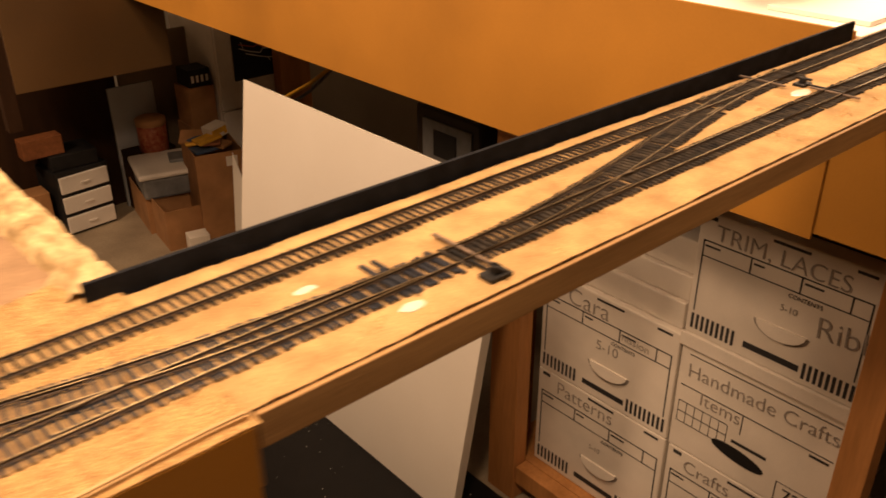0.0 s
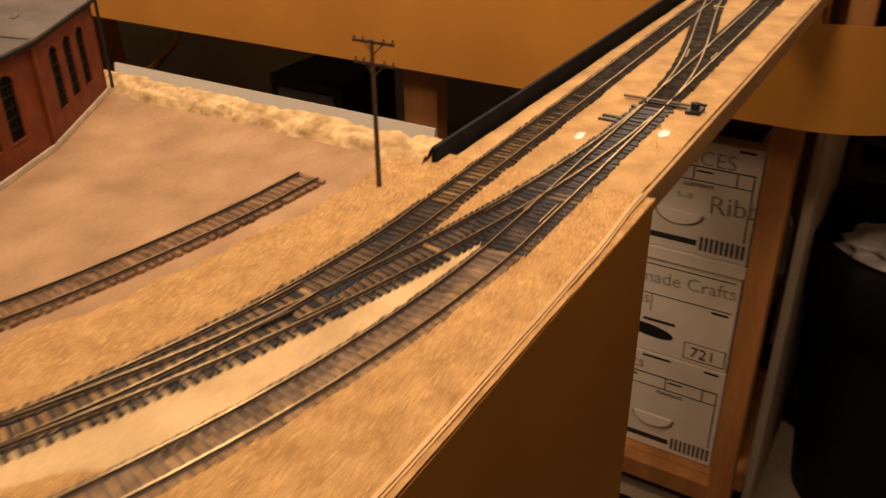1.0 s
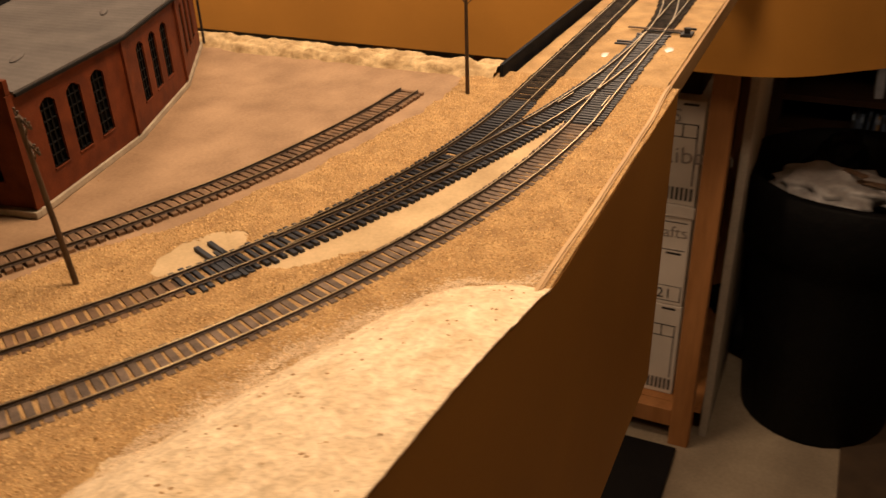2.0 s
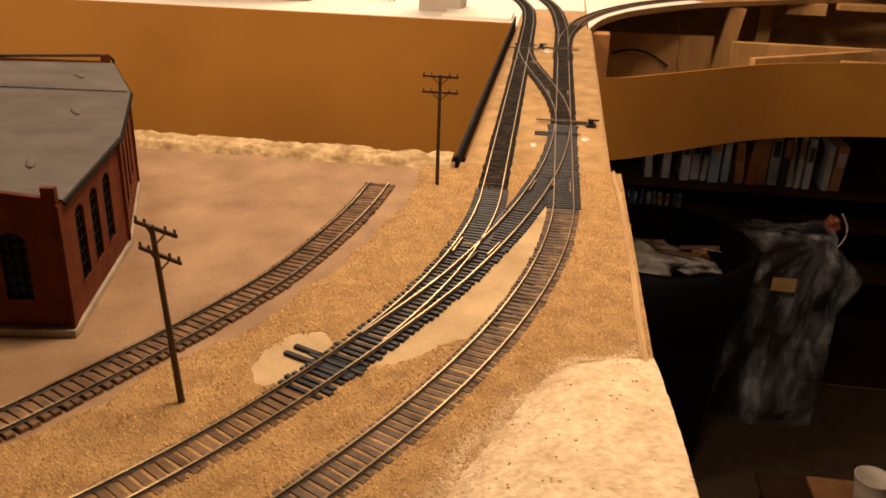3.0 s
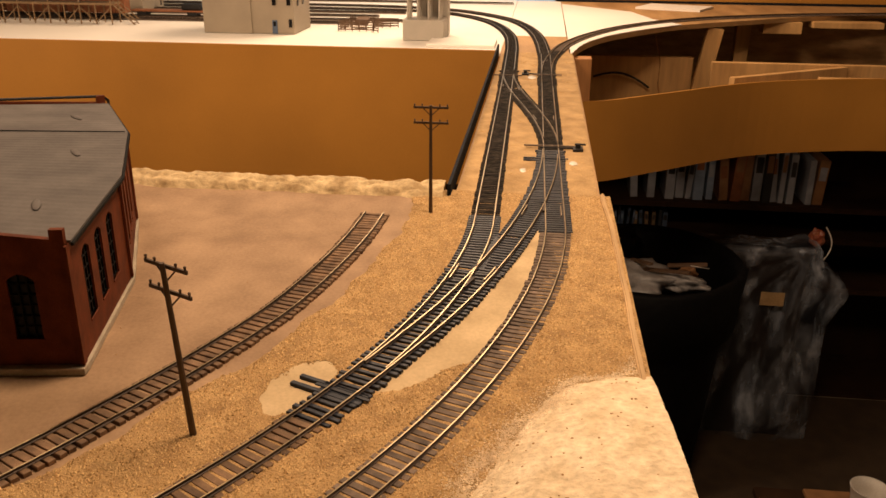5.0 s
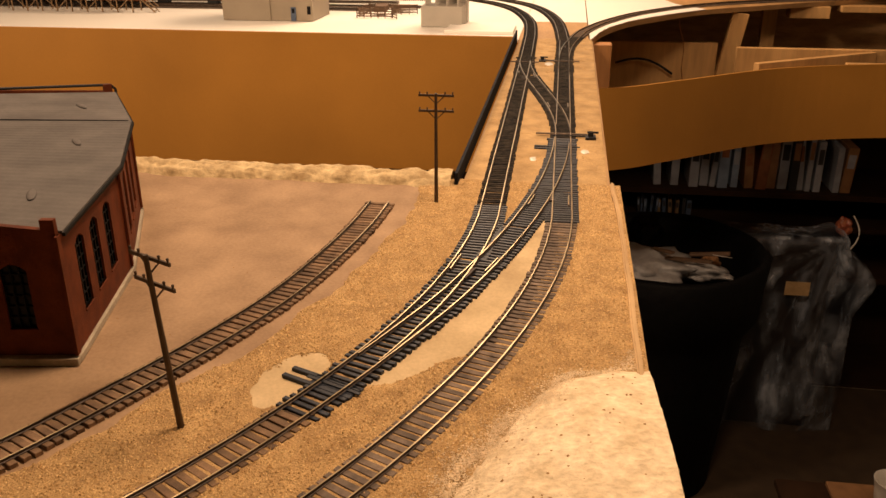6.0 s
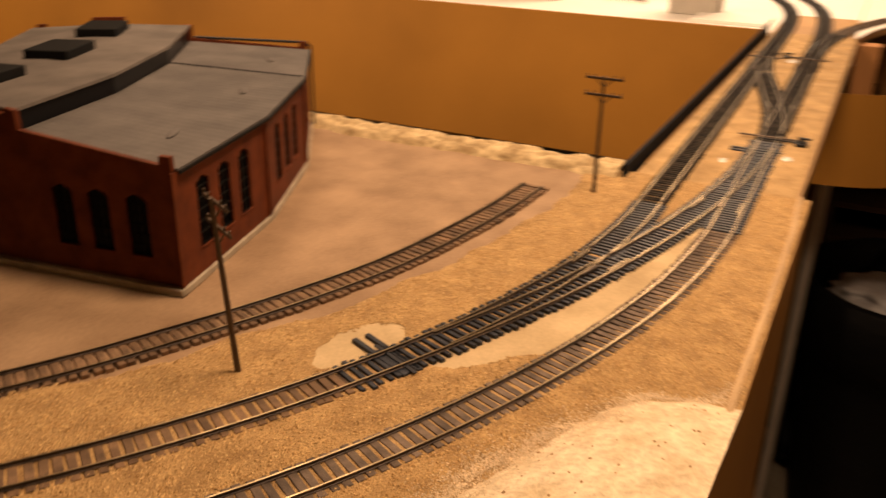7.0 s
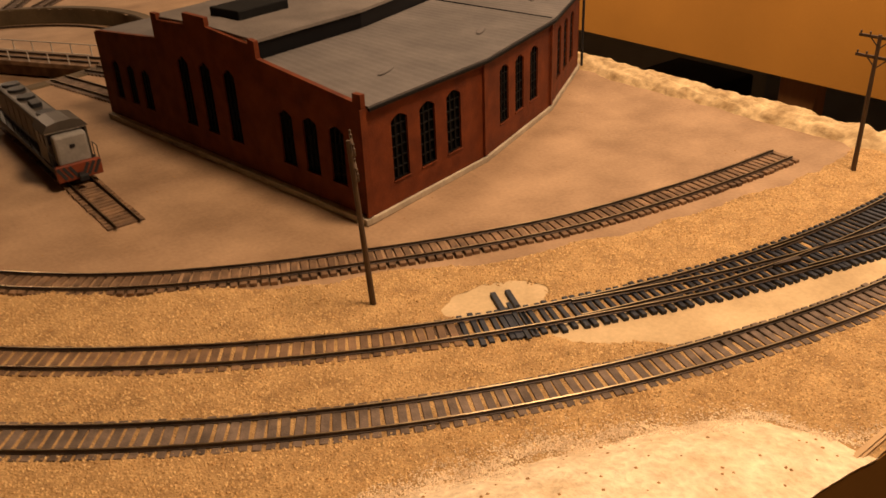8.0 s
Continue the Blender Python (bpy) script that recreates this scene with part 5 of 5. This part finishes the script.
part("back", bx(2.40, 2.41, -1.22, 0.32, FLOOR, -0.30), dark_wood, case)
# Added panelling; the unlit corner's blackness is put into its colour.
solo("panelling", bx(2.44, 2.455, -2.0, 0.45, FLOOR, -0.29), dark_wood, "wood wall panelling, darkened for the unlit corner", "panelling", "structure")
BOOKS = [book_grey, book_blue, book_grey, book_tan, book_tan, book_blue, rust_m, book_grey, ink, ink, book_blue]
rnd = random.Random(11)
for z, y0, y1, lo, hi in ((-0.632, 0.06, -0.60, 0.14, 0.20), (-0.742, 0.075, -0.09, 0.055, 0.075)):
    y = y0
    while y > y1:
        w, h = rnd.uniform(0.014, 0.034) * (1.0 if lo > 0.1 else 0.5), rnd.uniform(lo, hi)
        if rnd.random() < 0.82:
            bk = thing("book", "book or tape case standing on a dark shelf", "book", pose(2.105 + rnd.uniform(0, 0.02), y, z + 0.0005, rnd.choice((0, 0, 0, 3, -4)), 0, 0), group="books on the shelf")
            m = rnd.choice((blue_m, ink, book_blue, platform_m) if lo < 0.1 else BOOKS if y < -0.22 else BOOKS[:3])
            part("cover", bx(0, 0.14, -w, 0, 0, h, 0.001), m, bk)
            part("spine_label", bx(-0.0006, 0, -w * 0.85, -w * 0.15, h * 0.55, h * 0.85), rnd.choice([book_grey, book_tan, ink, rust_m] if y < -0.1 else [book_grey, ink, book_blue]), bk)
        y -= w + rnd.uniform(0.001, 0.012)
solo("seat_tray", bx(0.98, 1.12, -0.475, -0.335, FLOOR + 0.28, FLOOR + 0.292, 0.003), book_tan, "tan tray on a low stand", "tray")
st = thing("low_stand", "dark low stand on the floor", "stand", pose(1.05, -0.38, FLOOR))
part("stand_top", bx(-0.08, 0.08, -0.16, 0.16, 0.26, 0.2795, 0.003), dark_wood, st)
for sx in (-0.06, 0.06):
    for sy in (-0.13, 0.13):
        part("leg", bx(sx - 0.012, sx + 0.012, sy - 0.012, sy + 0.012, 0, 0.26), dark_wood, st)
cup = thing("paper_cup", "white paper cup on the tray", "cup", pose(1.02, -0.445, FLOOR + 0.2925))
part("cup_body", revolve([(0.03, 0), (0.031, 0.001), (0.038, 0.06), (0.042, 0.085), (0.0435, 0.087), (0.040, 0.087), (0.036, 0.06), (0.029, 0.004)], 24), white_paint, cup)

# ---- cluttered corner past the yard bench ----
STOOD = set(scene.objects)
far = thing("side_bench", "bench with a tan hardboard front", "bench", kind="structure")
part("front_panel", bx(0.72, 1.225, 2.70, 2.706, -0.525, 0.1), dim_board, far)
part("side_panel", bx(0.72, 0.726, 2.706, 3.3, -0.525, 0.1), dark_wood, far)
part("post", bx(0.66, 0.70, 2.64, 2.68, -0.62, CEIL - 0.3), dark_wood, far)
solo("wood_panel", bx(0.4, 1.33, 3.55, 3.57, FLOOR, -0.62), dark_wood, "dark wood cabinet front under the bench", "panel", "structure")
solo("brown_panel", bx(1.33, 1.75, 3.50, 3.52, FLOOR, -0.60), hook_panel_m, "brown board behind the boxes", "panel", "structure")

dr = thing("drawer_unit", "small chest of three white drawers in a dark frame", "drawer unit", pose(0.965, 3.37, FLOOR, 0, 0, 6))
part("frame", bx(-0.01, 0.215, 0.003, 0.28, 0, 0.275, 0.003), black_p, dr)
for i in range(3):
    d = part("drawer", bx(0, 0.205, -0.012, 0.003, 0.012 + 0.088 * i, 0.082 + 0.088 * i, 0.003), white_paint, dr)
    part("pull", bx(0.085, 0.12, -0.017, -0.012, 0.04 + 0.088 * i, 0.048 + 0.088 * i, 0.001), white_paint, d)
solo("black_case", bx(0.96, 1.15, 3.40, 3.60, FLOOR + 0.2755, FLOOR + 0.34, 0.004), black_p, "black case lying on the drawer unit", "case")


def open_carton(name, x, y, z, w, d, h, material, label, rz=0.0, flaps=True):
    t = thing(name, label, "cardboard box", pose(x, y, z, 0, 0, rz))
    k = 0.004
    for nm, a in (("front", (0, w, 0, k)), ("back", (0, w, d - k, d)), ("side", (0, k, k, d - k)), ("side", (w - k, w, k, d - k))):
        part(nm, bx(*a, 0.004, h, 0.0008), material, t)
    part("bottom", bx(0, w, 0, d, 0, 0.004), material, t)
    if flaps:
        part("flap", bx(0, w, -0.10, 0, -0.002, 0.002, 0, pose(0, 0, h, -35)), material, t)
        part("flap", bx(0, w, 0, 0.10, -0.002, 0.002, 0, pose(0, d, h, 20)), material, t)
    return t


open_carton("cardboard_box", 1.345, 2.90, FLOOR, 0.19, 0.26, 0.39, kraft, "tall open brown cardboard box full of odds and ends", -14, False)
for i in range(10):
    solo("packet", bx(-0.05, 0.05, -0.035, 0.035, -0.006, 0.006, 0.002), (blue_m, rust_m, carton, kraft, yellow_m)[i % 5], "small printed packet in the cardboard box", "packet", at=pose(1.42 + 0.02 * (i % 4), 2.97 + 0.045 * (i % 3), FLOOR + 0.385 + 0.013 * (i // 3), 14 * (i % 3), -9 * (i % 2), 40 * i), group="packets in the box")
open_carton("cardboard_box", 1.215, 2.96, FLOOR, 0.24, 0.19, 0.17, kraft, "low brown cardboard box under the tote", -8, False)
solo("white_carton", bx(0, 0.08, 0, 0.07, 0, 0.09, 0.002), carton, "small white printed box on the floor", "box", at=pose(1.25, 2.84, FLOOR, 0, 0, -12))
open_carton("cardboard_box", 1.225, 3.16, FLOOR, 0.34, 0.28, 0.16, kraft, "brown cardboard box under the storage tote", -10, False)
tote = thing("storage_tote", "grey storage tote with a white lid", "storage tote", pose(1.40, 3.215, FLOOR + 0.1605, 0, 0, -14))
part("tub", bx(-0.16, 0.16, -0.12, 0.12, 0, 0.09, 0.012), grey_p, tote)
part("lid", bx(-0.175, 0.175, -0.135, 0.135, 0.09, 0.115, 0.011), white_paint, tote, "white lid")
solo("tray_insert", bx(-0.06, 0.08, -0.05, 0.05, 0, 0.014, 0.004), grey_p, "grey plastic tray on the tote", "tray", at=pose(1.435, 3.21, FLOOR + 0.276, 0, 0, -20))
tin = thing("round_tin", "round red printed tin with a pale lid", "tin", pose(1.395, 3.40, FLOOR + 0.27))
part("tin_body", revolve([(0.06, 0), (0.062, 0.002), (0.062, 0.125), (0.06, 0.127), (0.0, 0.127)], 30), tin_m, tin)
part("tin_lid", revolve([(0.0645, 0.115), (0.0645, 0.140), (0.058, 0.144), (0.02, 0.145), (0.008, 0.152), (0.0, 0.155)], 30), kraft, tin, "tan lid with a knob")
solo("tin_stand", bx(1.28, 1.48, 3.375, 3.49, FLOOR, FLOOR + 0.2695), dark_wood, "dark crate behind the tote", "crate")
solo("red_crate", bx(0.87, 1.03, 3.42, 3.49, FLOOR + 0.341, FLOOR + 0.42, 0.003), rust_m, "red-brown box on a stack", "box")
solo("kraft_box", bx(0.83, 0.93, 3.40, 3.50, FLOOR, FLOOR + 0.20, 0.003), kraft, "brown cardboard box in a stack", "cardboard box")

cab = thing("white_cabinet", "tall white cabinet standing behind the bench", "cabinet", pose(1.655, 3.25, FLOOR))
part("carcass", bx(0, 0.42, 0.005, 0.4, 0, 0.92, 0.003), white_paint, cab)
part("door", bx(0.004, 0.416, -0.012, 0.004, 0.42, 0.905, 0.002), white_paint, cab)
part("door", bx(0.004, 0.416, -0.012, 0.004, 0.02, 0.412, 0.002), white_paint, cab)
sg = thing("sign_board", "black track-plan sign with red and white lines", "sign", pose(1.73, 3.234, -0.80))
part("board", bx(0, 0.235, -0.006, 0.002, 0, 0.205, 0.002), black_p, sg)
def plan_line(points, r, material):
    part("plan_line", sweep([Vector((u, -0.0065, v)) for u, v in points], r, 6), material, sg)


plan_line([(0.03, 0.155), (0.10, 0.135), (0.12, 0.142), (0.15, 0.125), (0.20, 0.128)], 0.0022, sign_red)
plan_line([(0.03, 0.138), (0.08, 0.118), (0.13, 0.105), (0.145, 0.122), (0.175, 0.118)], 0.0022, white_paint)
plan_line([(0.06, 0.112), (0.12, 0.092), (0.165, 0.080), (0.205, 0.074)], 0.0022, white_paint)
plan_line([(0.165, 0.080), (0.178, 0.062)], 0.0018, white_paint)
plan_line([(0.05, 0.135), (0.04, 0.165)], 0.0012, white_paint)
plan_line([(0.175, 0.128), (0.21, 0.112)], 0.0016, white_paint)
for ob in [o for o in scene.objects if o not in STOOD and o.parent is None]:
    ob.location += Vector((-0.05, 0.043, 0.0))
solo("timber_post", bx(1.862, 2.012, 3.20, 3.262, FLOOR, -0.25, 0.002), pine, "bare pine post behind the bench", "post", "structure")
strap = [Vector((*p, z)) for p, z in zip(((1.30, 2.48), (1.44, 2.50), (1.56, 2.50), (1.70, 2.50), (1.84, 2.58), (1.93, 2.71)), (-0.70, -0.648, -0.615, -0.555, -0.38, -0.13))]
solo("yellow_strap", sweep([a.lerp(b, k / 4) for a, b in zip(strap, strap[1:]) for k in range(4)] + strap[-1:], 0.007), yellow_m, "yellow strap hanging under the bench", "strap")
solo("grey_strap", sweep([a.lerp(b, k / 4) - Vector((0, 0, 0.03 * math.sin((i + k / 4) / 3 * math.pi))) for i, (a, b) in enumerate(zip(strap, strap[1:4])) for k in range(4)] + [strap[3]], 0.006), grey_p, "grey cord hanging beside the strap", "cord")
solo("kraft_box", bx(1.47, 1.592, 3.32, 3.45, FLOOR, -0.966, 0.003), kraft, "tall brown cardboard box behind the tote", "cardboard box")
solo("kraft_box", bx(1.478, 1.597, 3.315, 3.45, -0.9655, -0.805, 0.003), kraft, "brown cardboard box on a taller one", "cardboard box")
ink_box = thing("black_box", "black box with pale printing on the cartons", "box", pose(1.49, 3.325, -0.8045))
part("body", bx(0, 0.10, 0, 0.11, 0, 0.075, 0.002), black_p, ink_box)
for i in range(4):
    part("printed_bar", bx(0.012 + 0.022 * i, 0.024 + 0.022 * i, -0.001, 0, 0.02, 0.05), white_paint, ink_box)
solo("grey_board", bx(1.22, 1.42, 3.535, 3.55, FLOOR, -0.80, 0.002), panel_grey, "greyish board standing behind the tin", "board")
tall = Matrix.Translation((1.295, 2.943, FLOOR)) @ pose(0, 0, 0, 0, 0, -14)
solo("white_label", bx(0.12, 0.165, -0.0012, -0.0002, 0.33, 0.37, 0, tall), carton, "white paper label on the brown box", "label")
printed = thing("printed_box", "small yellow and white printed box among packets", "box", tall @ pose(0.10, 0.10, 0.405, 0, -8, 25))
part("body", bx(0, 0.08, 0, 0.06, 0, 0.05, 0.002), carton, printed)
part("yellow_band", bx(0.004, 0.076, -0.001, 0, 0.008, 0.04), yellow_m, printed)
solo("foam_board", prism(bmesh.new(), [(0, 0), (0.16, 0), (0.02, 0.42)], -0.0025, 0.0025, pose(0, 0, 0, 90, 0, 0)), foam, "narrow white foam board offcut leaning by the box", "foam board", at=pose(1.36, 2.82, FLOOR, -4, 0, -55), group="leaning foam boards")
eq = thing("equipment_case", "dark grey equipment case on a stand", "equipment", pose(1.72, 1.95, -0.86))
part("case_body", bx(0, 0.3, -0.16, 0.16, 0, 0.24, 0.012), case_m, eq)
part("case_front", bx(-0.006, 0.001, -0.12, 0.12, 0.03, 0.2, 0.004), grey_p, eq, "grey front panel")
part("screen", bx(-0.010, -0.005, -0.05, 0.06, 0.08, 0.17, 0.002), black_p, eq)
solo("equipment_stand", bx(1.70, 2.05, 1.77, 2.13, FLOOR, -0.8605, 0.004), grey_p, "grey box stand under the equipment", "stand")
solo("grey_wall_panel", bx(1.98, 1.995, 0.98, 1.72, FLOOR, -0.05), panel_grey, "blue-grey panel standing behind the bench legs", "panel", "structure")
solo("bench_leg", bx(1.30, 1.345, 1.195, 1.265, FLOOR, -0.141, 0.002), pine, "bare pine bench leg", "leg", "structure")

# ---- models on the yard bench ----
conc = thing("concrete_building", "plain grey two-part concrete model building", "model building", pose(1.255, 1.14, 0) @ pose(0, 0, 0))


def block(parent, name, x0, x1, y0, y1, h, material, roof=True):
    w = part(name, bx(x0, x1, y0, y1, 0, h, 0.0006), material, parent)
    if roof:
        part("roof_cap", bx(x0 - 0.002, x1 + 0.002, y0 - 0.002, y1 + 0.002, h, h + 0.003), material, parent)
    return w


low = block(conc, "low_wing", 0, 0.06, -0.115, 0, 0.079, grey_model)
tall = block(conc, "tall_block", 0.004, 0.145, -0.215, -0.055, 0.26, grey_model)
for y0, z0, w, h in ((-0.176, 0.063, 0.012, 0.018), (-0.214 + 0.004, 0.063, 0.012, 0.021), (-0.212, 0.014, 0.011, 0.021), (-0.176, 0.15, 0.012, 0.02), (-0.21, 0.15, 0.012, 0.02)):
    win = part("window", bx(0.0022, 0.0045, y0, y0 + w, z0, z0 + h, 0.0003), grey_model, tall, "small dark framed window")
    part("pane", bx(0.0012, 0.0024, y0 + 0.0015, y0 + w - 0.0015, z0 + 0.0015, z0 + h - 0.0015), dark_glass, win)
for x0 in (0.03, 0.075):
    for z0 in (0.06, 0.15):
        win = part("window", bx(x0, x0 + 0.012, -0.2166, -0.2148, z0, z0 + 0.02, 0.0003), grey_model, tall, "small dark framed window")
        part("pane", bx(x0 + 0.0015, x0 + 0.0105, -0.2174, -0.2165, z0 + 0.0015, z0 + 0.0185), dark_glass, win)
dd = part("door", bx(0.002, 0.0042, -0.175, -0.163, 0.0, 0.031, 0.0003), blue_m, tall, "blue door")
part("door_window", bx(0.0012, 0.0022, -0.172, -0.166, 0.018, 0.028), dark_glass, dd)

tower = thing("loading_tower", "pale loading tower on round pillars", "model building", pose(1.205, 0.62, 0))
part("base_block", bx(0, 0.075, -0.047, 0.044, 0, 0.044, 0.0006), white_model, tower)
for x in (0.014, 0.04, 0.066):
    for y in (-0.036, -0.012, 0.012, 0.034):
        bm = bmesh.new()
        tube(bm, (x, y, 0.044), (x, y, 0.102), 0.0025, n=14)
        part("pillar", bm, white_model, tower)
part("upper_body", bx(-0.002, 0.078, -0.049, 0.046, 0.102, 0.22, 0.001), white_model, tower)
part("rear_wall", bx(0.077, 0.115, -0.049, 0.02, 0, 0.14, 0.001), white_model, tower)

pen = thing("stock_pen", "small brown wooden stock pen with a loading ramp", "stock pen", pose(1.335, 0.80, 0))


def fence_run(parent, p, q, n, h=0.023):
    p, q = Vector((*p, 0)), Vector((*q, 0))
    for i in range(n + 1):
        a = p.lerp(q, i / n)
        part("post", bx(a.x - 0.0009, a.x + 0.0009, a.y - 0.0009, a.y + 0.0009, 0, h), pen_m, parent)
    ang = math.degrees(math.atan2(q.y - p.y, q.x - p.x))
    for k in range(4):
        part("rail", bx(0, (q - p).length, -0.0004, 0.0004, 0.003 + 0.0055 * k, 0.0056 + 0.0055 * k, 0, pose(p.x, p.y, 0, 0, 0, ang)), pen_m, parent)


for a, b, n in (((0, 0.04), (0, -0.045), 5), ((0, 0.04), (0.09, 0.03), 5), ((0, -0.045), (0.06, -0.035), 4), ((0.09, 0.03), (0.09, -0.09), 6), ((0.045, 0.035), (0.045, -0.035), 4), ((0.06, -0.035), (0.09, -0.09), 3), ((0, -0.045), (-0.02, -0.06), 1)):
    fence_run(pen, a, b, n)
part("ramp", bx(0.05, 0.09, -0.02, 0.01, 0.0, 0.012, 0, pose(0, 0, 0, 0, -8, 0)), pen_m, pen)
tube_bm = tube(bmesh.new(), (0.03, 0.012, 0), (0.03, 0.012, 0.036), 0.0009, n=6)
part("gate_post", tube_bm, pen_m, pen)

ice = thing("icing_platform", "long tan wooden icing platform with roof and stairs", "platform", pose(1.36, 1.415, 0))
part("deck", bx(0, 0.05, 0, 0.86, 0.046, 0.051, 0.0004), platform_m, ice)
for i in range(22):
    y = 0.002 + i * 0.0405
    for x in (0.002, 0.046):
        part("post", bx(x - 0.0013, x + 0.0013, y, y + 0.0026, 0, 0.082 if i % 2 == 0 else 0.046), platform_m, ice)
    if i < 21:
        part("brace", bx(-0.001, 0.001, -0.024, 0.024, -0.0008, 0.0008, 0, pose(0.002, y + 0.021, 0.023, 42 if i % 2 else -42)), platform_m, ice)
part("roof", bx(-0.008, 0.056, -0.006, 0.868, 0.082, 0.086, 0.0005), platform_m, ice)
part("handrail", bx(0, 0.0015, 0, 0.86, 0.062, 0.0635), platform_m, ice)
part("stair", bx(-0.002, 0.002, -0.036, 0.036, -0.001, 0.001, 0, pose(0.008, -0.026, 0.024, 42)), platform_m, ice, "steep stair at the platform's end")
part("stair_rail", bx(-0.001, 0.001, -0.036, 0.036, -0.0008, 0.0008, 0, pose(0.008, -0.026, 0.036, 42)), platform_m, ice)
part("stair_rail", bx(-0.001, 0.001, -0.036, 0.036, -0.0008, 0.0008, 0, pose(0.03, -0.026, 0.036, 42)), platform_m, ice)
part("stair_string", bx(-0.001, 0.001, -0.036, 0.036, -0.001, 0.001, 0, pose(0.03, -0.026, 0.024, 42)), platform_m, ice)
for i in range(7):
    part("tread", bx(0.008, 0.03, -0.05 + 0.0075 * i, -0.045 + 0.0075 * i, 0.003 + 0.0066 * i, 0.004 + 0.0066 * i), platform_m, ice)


def freight_car(x, y, length, material, label, tank=False):
    t = thing("freight_car", label, "model train", pose(x, y, 0.0055), group="freight cars in the yard")
    if tank:
        bm = bmesh.new()
        tube(bm, (0, 0.006, 0.028), (0, length - 0.006, 0.028), 0.016, n=20)
        part("tank", bm, material, t)
        part("sill", bx(-0.015, 0.015, 0, length, 0.009, 0.013), black_p, t)
    else:
        bd = part("car_body", bx(-0.0165, 0.0165, 0, length, 0.011, 0.046, 0.0008), material, t)
        part("car_roof", bx(-0.0175, 0.0175, -0.001, length + 0.001, 0.046, 0.049, 0.001), material, t)
        part("side_door", bx(-0.0178, -0.0163, length * 0.42, length * 0.58, 0.012, 0.044, 0.0004), material, bd)
        for k in range(1, 12):
            part("rib", bx(-0.0174, -0.0163, length * k / 12 - 0.0005, length * k / 12 + 0.0005, 0.012, 0.045), material, bd)
        part("lettering_bar", bx(-0.0168, -0.0164, length * 0.08, length * 0.3, 0.034, 0.038), white_paint, bd)
    for yc in (length * 0.16, length * 0.84):
        tk = part("truck", bx(-0.0135, 0.0135, yc - 0.012, yc + 0.012, 0.003, 0.009, 0.001), black_p, t)
        for yy in (yc - 0.009, yc + 0.009):
            for s in (-1, 1):
                bm = bmesh.new()
                tube(bm, (s * 0.0075, yy, 0.0045), (s * 0.01, yy, 0.0045), 0.0047, n=14)
                part("wheel", bm, rail_side, tk)


freight_car(1.475, 1.43, 0.155, rust_m, "orange-brown model boxcar beside the icing platform")
freight_car(1.475, 1.60, 0.155, rust_m, "orange-brown model boxcar beside the icing platform")
freight_car(1.475, 1.77, 0.155, rust_m, "orange-brown model boxcar beside the icing platform")
freight_car(1.545, 1.48, 0.15, rust_m, "brown model tank car in the yard", True)
freight_car(1.545, 1.645, 0.15, rust_m, "brown model tank car in the yard", True)
shed = thing("yard_shed", "tan model freight shed behind the platform", "model building", pose(1.70, 1.53, 0))
part("shed_wall", bx(0, 0.09, 0, 0.6, 0, 0.13, 0.001), kraft, shed)
part("shed_roof", bx(-0.02, 0.11, -0.02, 0.62, 0.13, 0.137, 0.001), grey_model, shed)
part("shed_base", bx(-0.05, 0.09, -0.06, 0.6, 0.0, 0.06, 0.001), grey_model, shed)
for i in range(3):
    part("shed_door", bx(-0.0016, 0.001, 0.03 + 0.18 * i, 0.11 + 0.18 * i, 0.065, 0.12, 0.0004), black_p, shed)

crane = thing("crane_car", "black model crane car with a long boom", "model train", pose(1.73, 1.20, 0.0055))
part("car_frame", bx(-0.016, 0.016, 0.0, 0.13, 0.008, 0.014, 0.001), black_p, crane)
part("crane_cab", bx(-0.015, 0.015, 0.0, 0.06, 0.014, 0.040, 0.003), black_p, crane)
bm = bmesh.new()
boom = [Vector((0, 0.05 + 0.2 * i / 10, 0.028 + 0.015 * math.sin(math.pi * (0.15 + 0.85 * i / 10)))) for i in range(11)]
for a, b in zip(boom, boom[1:]):
    tube(bm, a + Vector((0.004, 0, 0)), b + Vector((0.004, 0, 0)), 0.0028, n=6)
    tube(bm, a - Vector((0.004, 0, 0)), b - Vector((0.004, 0, 0)), 0.0028, n=6)
part("boom", bm, black_p, crane)
bm = bmesh.new()
tube(bm, boom[9], boom[9] - Vector((0, 0, 0.02)), 0.0012, n=6)
tube(bm, boom[10], boom[10] - Vector((0, -0.002, 0.022)), 0.002, n=6)
part("hook", bm, black_p, crane)
bm = bmesh.new()
tube(bm, (0, 0.015, 0.04), (0, 0.015, 0.055), 0.003, n=10)
part("stack", bm, black_p, crane)
for yc in (0.025, 0.105):
    part("truck", bx(-0.0135, 0.0135, yc - 0.016, yc + 0.016, 0.0, 0.009, 0.001), black_p, crane)
fl = thing("flat_car", "model flat car carrying a black load", "model train", pose(1.545, 1.25, 0.0055))
part("car_deck", bx(-0.0165, 0.0165, 0, 0.2, 0.009, 0.013, 0.0006), rust_m, fl)
part("load", bx(-0.012, 0.012, 0.005, 0.06, 0.013, 0.03, 0.004), black_p, fl)
for yc in (0.03, 0.17):
    part("truck", bx(-0.0135, 0.0135, yc - 0.014, yc + 0.014, 0.0, 0.009, 0.001), black_p, fl)
